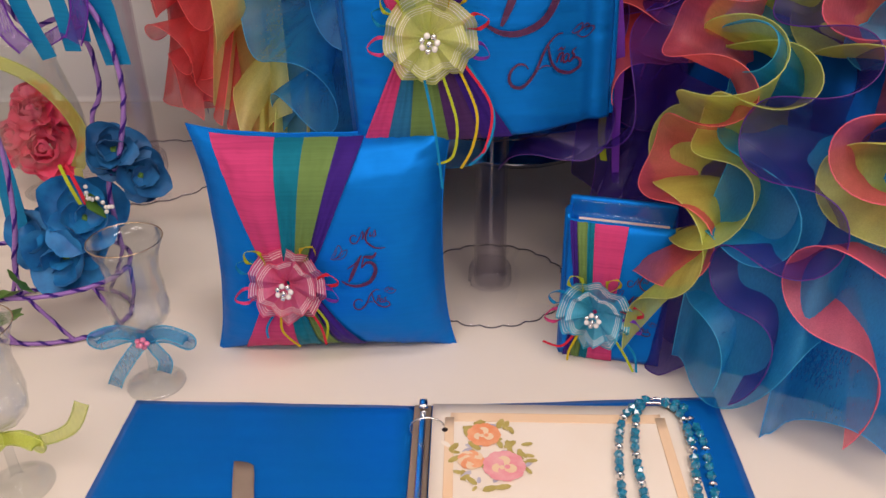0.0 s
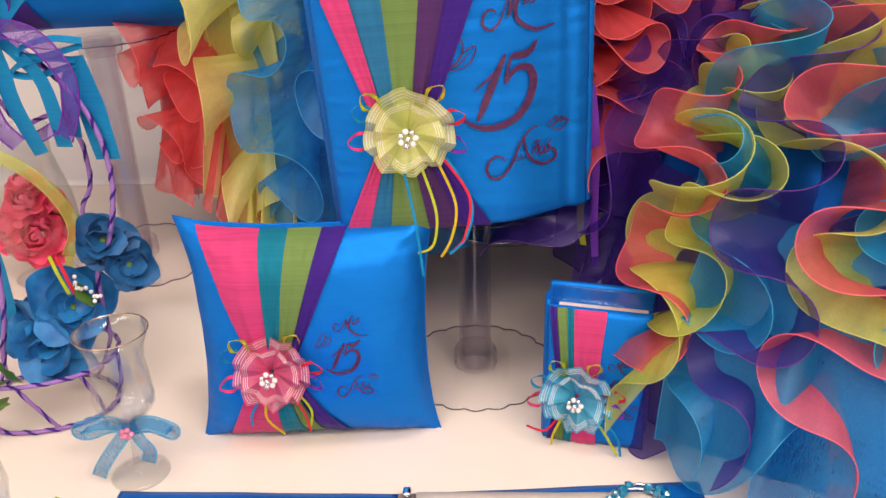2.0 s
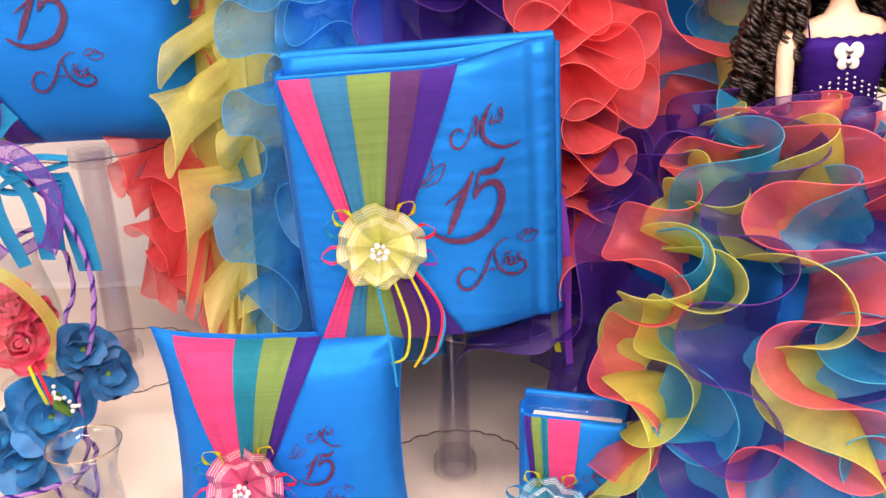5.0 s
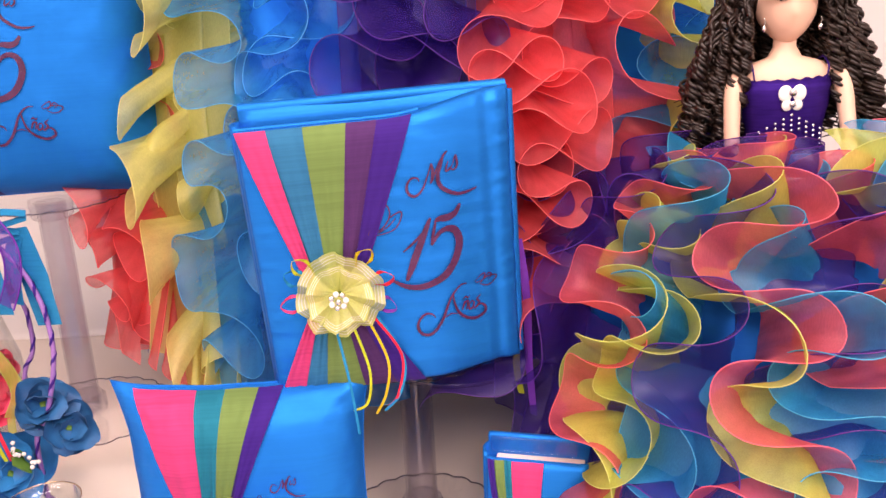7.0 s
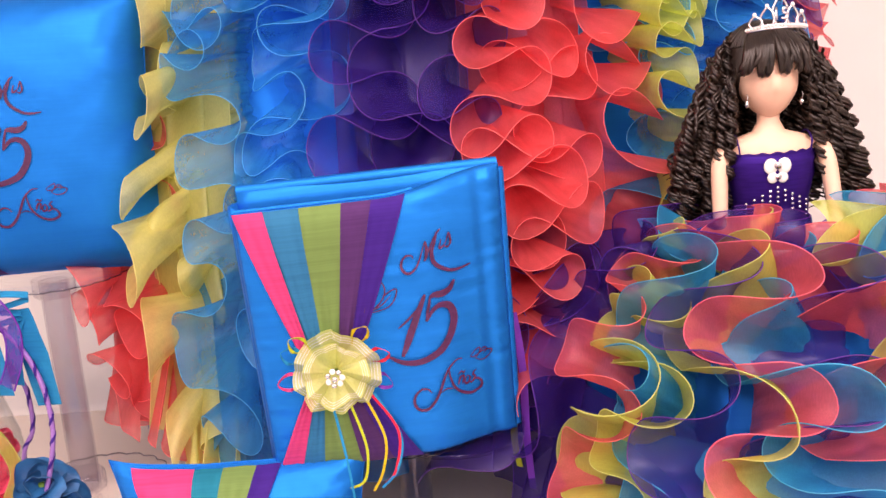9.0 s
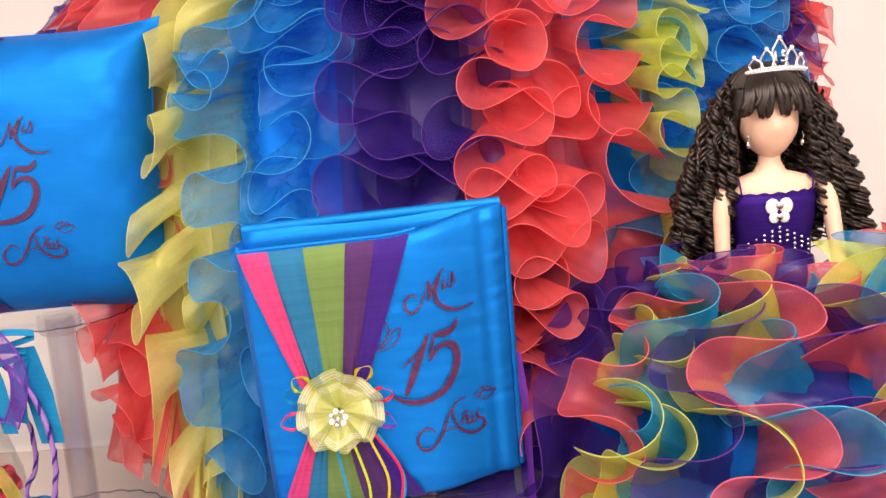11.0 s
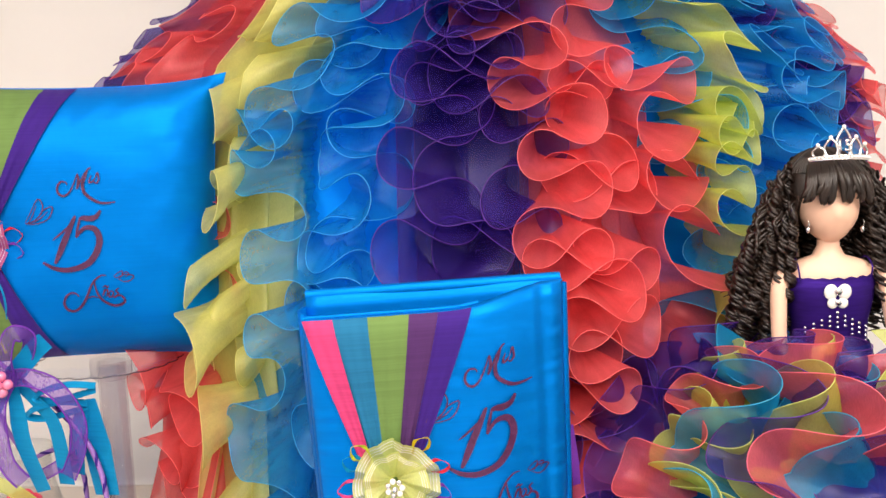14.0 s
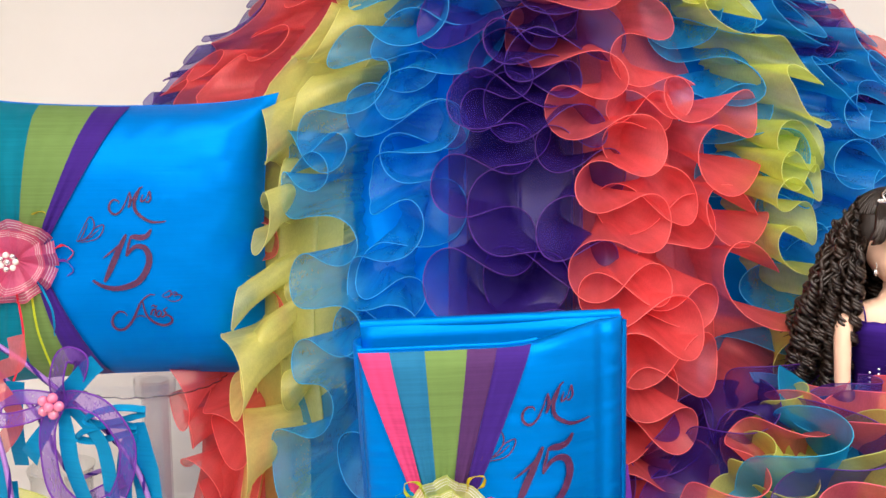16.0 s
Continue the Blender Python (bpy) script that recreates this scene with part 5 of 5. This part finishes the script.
spray = thing("leaf_spray", (0, 0, 0), "spray of green silk leaves with small white buds", "leaves")
for x, y, z, s, rx, ry, rz in ((-0.525, 0.90, 0.085, 0.046, 60, 10, 20), (-0.505, 0.895, 0.055, 0.040, 80, -20, -30), (-0.545, 0.90, 0.050, 0.045, 70, 15, 60), (-0.40, 0.965, 0.170, 0.030, 40, 40, -40), (-0.49, 0.90, 0.10, 0.034, 50, 50, 0)):
    part("leaf", petal_bm(s, 0.16, -0.1, bmesh.new(), pose(x, y, z, rx, ry, rz)), LEAF, spray)
rnd = random.Random(12)
for bx, by, bz in ((-0.515, 0.885, 0.105), (-0.405, 0.955, 0.192), (-0.391, 0.955, 0.177)):
    for k in range(6):
        part("bud", ball(bmesh.new(), (bx + rnd.uniform(-0.009, 0.009), by + rnd.uniform(-0.006, 0.006), bz + rnd.uniform(-0.009, 0.009)), 0.0030, 6, 5), PEARL, spray)
for c, pts in (("lime", [(-0.435, 0.955, 0.232), (-0.424, 0.945, 0.212), (-0.417, 0.948, 0.182)]), ("red", [(-0.427, 0.955, 0.232), (-0.415, 0.945, 0.212), (-0.410, 0.948, 0.182)])):
    part("ribbon_curl", ribbon_bm(pts, 0.005), RIB[c], spray)

bows = thing("ribbon_bows", (0, 0, 0), "violet organza and blue satin bows tied to basket handle", "bow")
B0 = (-0.455, 0.975, 0.502)
for pts, w in (([(0, 0, 0), (-0.035, -0.012, 0.008), (-0.070, -0.010, 0.0), (-0.066, -0.022, -0.018), (-0.03, -0.016, -0.014), (0, 0, 0)], 0.016),
               ([(0, 0, 0), (0.004, -0.012, 0.030), (0.016, -0.014, 0.060), (0.032, -0.006, 0.052), (0.020, 0.006, 0.025), (0, 0, 0)], 0.018),
               ([(0, 0, 0), (0.030, -0.014, 0.006), (0.062, -0.016, -0.006), (0.086, -0.014, -0.045), (0.084, -0.012, -0.085), (0.068, -0.010, -0.122)], 0.020),
               ([(0, 0, 0), (-0.010, -0.012, -0.03), (-0.010, -0.014, -0.07), (-0.004, -0.014, -0.105), (0.012, -0.012, -0.128)], 0.019),
               ([(0.03, 0.0, -0.124), (0.06, 0.0, -0.108), (0.075, 0.0, -0.100)], 0.014)):
    pts = [Vector(B0) + Vector(p) for p in pts]
    ob = part("organza_ribbon", ribbon_bm(pts, w, facing=(0, -0.9, 0.35), depth=0.0), ORG["sheer_violet"], bows, "sheer violet ribbon with dark edges")
    for e in ribbon_edges(pts, w, (0, -0.9, 0.35)):
        part("woven_edge", tube(e, 0.0011, 4), RIB["violet"], ob)
for pts, w in (([(0, 0.006, 0), (0.016, 0.002, 0.016), (0.036, 0.004, 0.038), (0.046, 0.008, 0.046)], 0.024),
               ([(0, 0.004, 0), (-0.014, -0.006, -0.03), (-0.030, -0.008, -0.055), (-0.040, -0.004, -0.072)], lambda f: 0.010 + 0.020 * f),
               ([(0, 0.004, 0), (0.008, -0.004, -0.03), (0.014, -0.006, -0.08), (0.034, -0.006, -0.142)], lambda f: 0.010 + 0.014 * min(1, 2 * f)),
               ([(0.006, 0.004, -0.006), (0.034, -0.004, -0.028), (0.054, -0.004, -0.06), (0.062, -0.002, -0.135)], lambda f: 0.012 + 0.012 * f),
               ([(0.092, 0.012, -0.03), (0.096, 0.010, -0.07), (0.100, 0.010, -0.11), (0.106, 0.010, -0.155)], lambda f: 0.014 + 0.024 * min(1, 2 * f)),
               ([(0.090, 0.012, -0.035), (0.076, 0.008, -0.065), (0.070, 0.008, -0.125)], lambda f: 0.012 + 0.014 * f),
               ([(-0.060, 0.010, 0.02), (-0.062, 0.006, -0.03), (-0.055, 0.004, -0.085)], 0.024),
               ([(-0.085, -0.01, 0.0), (-0.080, -0.02, -0.06), (-0.06, -0.02, -0.12), (-0.03, -0.02, -0.165)], 0.026),
               ([(-0.06, -0.01, -0.10), (-0.056, -0.02, -0.20), (-0.052, -0.02, -0.28), (-0.054, -0.02, -0.37)], lambda f: 0.012 + 0.026 * f)):
    part("satin_tail", ribbon_bm([Vector(B0) + Vector(p) for p in pts], w, twist=0.35), RIB["turquoise"], bows, "blue satin ribbon tail")
for dz, dx in ((0.0, 0.0), (0.022, 0.012)):
    part("satin_loop", ribbon_bm([Vector(B0) + Vector((x + dx, y, z + dz)) for x, y, z in ((0.09, 0.010, -0.035), (0.06, 0.0, -0.030), (0.032, -0.006, -0.036), (0.022, -0.004, -0.046), (0.045, 0.0, -0.050), (0.09, 0.010, -0.040))], 0.010, facing=(0, -0.6, 0.8)), RIB["turquoise"], bows, "blue satin ribbon loop")
part("organza_tail", ribbon_bm([Vector(B0) + Vector(p) for p in ((-0.05, 0.0, 0.08), (-0.045, -0.01, 0.05), (-0.075, -0.01, 0.03), (-0.05, -0.01, -0.02), (-0.085, -0.01, -0.07))], 0.022, depth=0.0), ORG["red"], bows, "sheer red ribbon tail")
bead_flower(bows, Vector(B0) + Vector((0, -0.022, 0)), 0.0105, PINK_BEAD)


# ---- doll ----
def doll_mesh():
    bm = bmesh.new()
    done = [0]

    def paint(idx):
        bm.faces.ensure_lookup_table()
        for f in bm.faces[done[0]:]:
            f.material_index = idx
        done[0] = len(bm.faces)

    # head, neck, shoulders
    bmesh.ops.create_uvsphere(bm, u_segments=28, v_segments=20, radius=0.041, matrix=Matrix.Translation((0, 0, 0.150)) @ Matrix.Diagonal((0.86, 0.92, 1.12, 1)))
    for v in bm.verts:
        if v.co.z < 0.135:
            k = (0.135 - v.co.z) / 0.04
            v.co.x *= 1 - 0.28 * k
            v.co.y -= 0.004 * k
        d = math.hypot(v.co.x, v.co.z - 0.142)
        if v.co.y < 0:
            v.co.y -= 0.0055 * math.exp(-(d / 0.006) ** 2)
    rows = []
    for z, rx, ry in ((0.118, 0.013, 0.013), (0.100, 0.0135, 0.0135), (0.088, 0.020, 0.017), (0.080, 0.046, 0.024), (0.070, 0.060, 0.029), (0.058, 0.056, 0.031), (0.045, 0.052, 0.032)):
        rows.append([(rx * math.cos(2 * math.pi * k / 28), ry * math.sin(2 * math.pi * k / 28), z) for k in range(28)])
    grid(rows, closed_u=True, bm=bm)
    for s in (-1, 1):
        tube(spline([(s * 0.052, -0.004, 0.074), (s * 0.064, -0.016, 0.055), (s * 0.068, -0.026, 0.015), (s * 0.069, -0.036, -0.02), (s * 0.064, -0.050, -0.045)], 6), lambda f: 0.0115 - 0.0035 * f, 12, bm=bm)
    paint(0)
    # bodice
    rows = []
    for z, rx, ry in ((0.063, 0.0505, 0.0300), (0.064, 0.0555, 0.0335), (0.050, 0.0560, 0.0370), (0.030, 0.0535, 0.0375), (0.005, 0.0475, 0.0340), (-0.03, 0.046, 0.0340), (-0.06, 0.058, 0.045)):
        rows.append([(rx * math.cos(2 * math.pi * k / 40), ry * math.sin(2 * math.pi * k / 40) - 0.001, z + 0.0015 * math.sin(k * 3)) for k in range(40)])
    grid(rows, closed_u=True, bm=bm)
    for sx in (-1, 1):
        tube(spline([(sx * 0.042, -0.026, 0.062), (sx * 0.044, -0.026, 0.076), (sx * 0.043, -0.010, 0.086), (sx * 0.042, 0.010, 0.080)], 5), 0.0011, 5, bm=bm)
    paint(1)
    # hair: cap, fringe and ringlets
    bmesh.ops.create_uvsphere(bm, u_segments=30, v_segments=20, radius=0.052, matrix=Matrix.Translation((0, 0.026, 0.168)) @ Matrix.Diagonal((1.0, 0.86, 1.04, 1)))
    bm.verts.ensure_lookup_table()
    rnd = random.Random(21)

    def ringlet(x, y, z0, z1, coil, thickr, lean=0.0, back=0.0, pitch=0.0125):
        """A sausage curl: a thick lock wound tightly round its own axis."""
        turns = max(1.2, (z0 - z1) / (pitch * rnd.uniform(1.3, 2.1)))
        n, ph, bend, sway = int(turns * 11), rnd.uniform(0, 6.28), rnd.uniform(-0.010, 0.010), rnd.uniform(2, 6)
        pts = []
        for i in range(n + 1):
            f = i / n
            a, c = ph + 2 * math.pi * turns * f, coil * (0.35 + 0.65 * sstep(0.0, 0.4, f))
            pts.append(Vector((x + lean * f ** 0.8 + bend * math.sin(sway * f) + c * math.cos(a), y + back * f + 0.6 * bend * math.sin(7 * f) + c * math.sin(a), z0 + (z1 - z0) * f)))
        for k in range(3):
            fray = [rnd.uniform(-0.0016, 0.0016) for _ in range(3)]
            lift = (k - 1) * 0.26 * (z0 - z1) / turns
            tube([q + Vector((fray[0] + 0.0007 * math.sin(i * 0.23 + k), fray[1], fray[2] + lift)) for i, q in enumerate(pts)], lambda f: 0.50 * thickr * (0.8 + 0.2 * math.sin(math.pi * f)) * (1 - 0.75 * sstep(0.92, 1.0, f)), 5, bm=bm)

    for ring, (rad, count, top) in enumerate(((0.046, 26, 0.196), (0.056, 24, 0.186), (0.066, 22, 0.170), (0.074, 18, 0.150))):
        for k in range(count):
            a = math.pi * (-0.05 + 1.10 * k / (count - 1)) + rnd.uniform(-0.06, 0.06)
            x, y = rad * math.cos(a), 0.014 + rad * math.sin(a) * 0.85
            spread = 0.012 + 0.009 * ring
            low = 0.022 - 0.012 * ring + rnd.uniform(-0.045, 0.055)
            ringlet(x, y - 0.004, top + rnd.uniform(-0.006, 0.012), low, 0.0078 + rnd.uniform(-0.002, 0.003), 0.0056 + rnd.uniform(-0.001, 0.0014), spread * math.cos(a) + rnd.uniform(-0.012, 0.012), 0.012 * math.sin(a) - 0.012 + rnd.uniform(-0.008, 0.008))
    for s in (-1, 1):
        for k in range(5):
            ringlet(s * (0.046 + 0.007 * k), -0.022 + 0.004 * k, 0.165 - 0.010 * k, 0.050 - 0.010 * k + rnd.uniform(-0.03, 0.015), 0.0055, 0.0054, s * (0.010 + 0.008 * k), 0.002)
    for k in range(30):
        x = -0.036 + 0.072 * k / 29 + rnd.uniform(-0.001, 0.001)
        drop, sweep = 0.164 - 0.10 * abs(x) + rnd.uniform(-0.007, 0.005), rnd.uniform(-0.009, 0.009)
        tube(spline([(x * 0.75, -0.016, 0.2135 - abs(x) * 0.30), (x * 0.95, -0.034, 0.200 - abs(x) * 0.35), (x + 0.4 * sweep, -0.0425 + 4 * x * x, 0.184 - abs(x) * 0.2), (x + sweep, -0.0425 + 4 * x * x, drop + 0.005), (x + 1.3 * sweep, -0.036 + 4 * x * x, drop)], 5), lambda f: 0.0036 * (1 - 0.6 * sstep(0.7, 1.0, f)), 6, bm=bm)
    for k in range(84):
        a = 2 * math.pi * k / 84 + rnd.uniform(-0.03, 0.03)
        far = 1.0 + rnd.uniform(0.0, 0.012)
        line = [Vector((0, 0.026, 0.168)) + far * Vector((0.052 * math.sin(b) * math.cos(a), 0.0455 * math.sin(b) * math.sin(a), 0.0545 * math.cos(b))) for b in (0.1 + 1.65 * q / 9 * (0.60 if math.sin(a) < -0.5 else 1.0) for q in range(10))]
        tube(line, 0.0017, 5, bm=bm)
    paint(2)
    return bm


doll = finish(doll_mesh(), "doll", [SKIN, BODICE, HAIR])
doll.matrix_world = pose(0.570, 1.062, 0.535, 0, -2, -4)
tagged(doll, "porcelain doll with long dark ringlets and purple bodice", "doll")

tiara = thing("tiara", None, "silver rhinestone tiara on the doll's hair", "tiara", "", pose(0.562, 1.030, 0.742, -8, -1, -4))
arc = lambda a, z, r=0.040: Vector((r * math.sin(a), -r * math.cos(a) + 0.022, z))
part("band", tube([arc(-1.0 + 2.0 * k / 24, 0.002) for k in range(25)], 0.0017, 6), SILVER, tiara)
part("band", tube([arc(-1.0 + 2.0 * k / 24, 0.006) for k in range(25)], 0.0011, 6), SILVER, tiara)
for c, w, h in ((0.0, 0.22, 0.034), (-0.36, 0.20, 0.022), (0.36, 0.20, 0.022), (-0.72, 0.20, 0.014), (0.72, 0.20, 0.014)):
    part("arch", tube(spline([arc(c - w * 0.5, 0.004), arc(c - w, 0.004 + h * 0.5), arc(c - w * 0.5, 0.004 + h * 0.85), arc(c, 0.004 + h), arc(c + w * 0.5, 0.004 + h * 0.85), arc(c + w, 0.004 + h * 0.5), arc(c + w * 0.5, 0.004)], 5), 0.0014, 6), SILVER, tiara)
for k in range(21):
    part("rhinestone", ball(bmesh.new(), arc(-1.0 + 2.0 * k / 20, 0.004, 0.0415), 0.0019, 6, 5), PEARL, tiara)
for c, h in ((0.0, 0.040), (-0.36, 0.028), (0.36, 0.028), (-0.72, 0.020), (0.72, 0.020)):
    part("rhinestone", ball(bmesh.new(), arc(c, h, 0.041), 0.0026, 8, 6), PEARL, tiara)
bm = bmesh.new()
text_bm("15", 0.020, 0.0, lambda x, y: Vector((x - 0.0105, -0.0205, y + 0.011)), bm, bold=0.0004)
part("number_fifteen", thick(bm, 0.0012), SILVER, tiara)

brooch = thing("rhinestone_brooch", None, "white sequin brooch with silver bead fringe on the bodice", "brooch", "", pose(0.566, 1.026, 0.535, 0, -2, -4))
for x, z, rx, rz in ((-0.008, 0.048, 0.0085, 0.010), (0.008, 0.048, 0.0085, 0.010), (-0.006, 0.034, 0.0065, 0.007), (0.006, 0.034, 0.0065, 0.007)):
    part("sequin_petal", ball(bmesh.new(), (x, -0.0035, z), 1.0, 12, 8, (rx, 0.002, rz)), PEARL, brooch)
for z, r in ((0.049, 0.005), (0.035, 0.004)):
    part("crystal", ball(bmesh.new(), (0, -0.006, z), r, 10, 8, (1, 0.5, 1)), SILVER, brooch)
for k in range(9):
    x = -0.036 + 0.009 * k
    top = 0.022 - abs(x) * 0.55
    for q in range(3 if k % 2 else 4):
        part("fringe_bead", ball(bmesh.new(), (x, -0.003 + abs(x) ** 2 * 6, top - 0.0062 * q), 0.0021, 6, 5), SILVER, brooch)
for s in (-1, 1):
    e = thing("earring", None, "small silver drop earring on the doll", "earring", "earrings", pose(0.566 + s * 0.0335, 1.042, 0.664))
    part("drop", ball(bmesh.new(), (0, 0, -0.006), 0.003, 8, 6, (1, 1, 1.4)), SILVER, e)
    part("hook", tube(spline([(0, 0, 0.006), (0.001, -0.001, 0.002), (0, 0, -0.003)], 4), 0.0006, 4), SILVER, e)
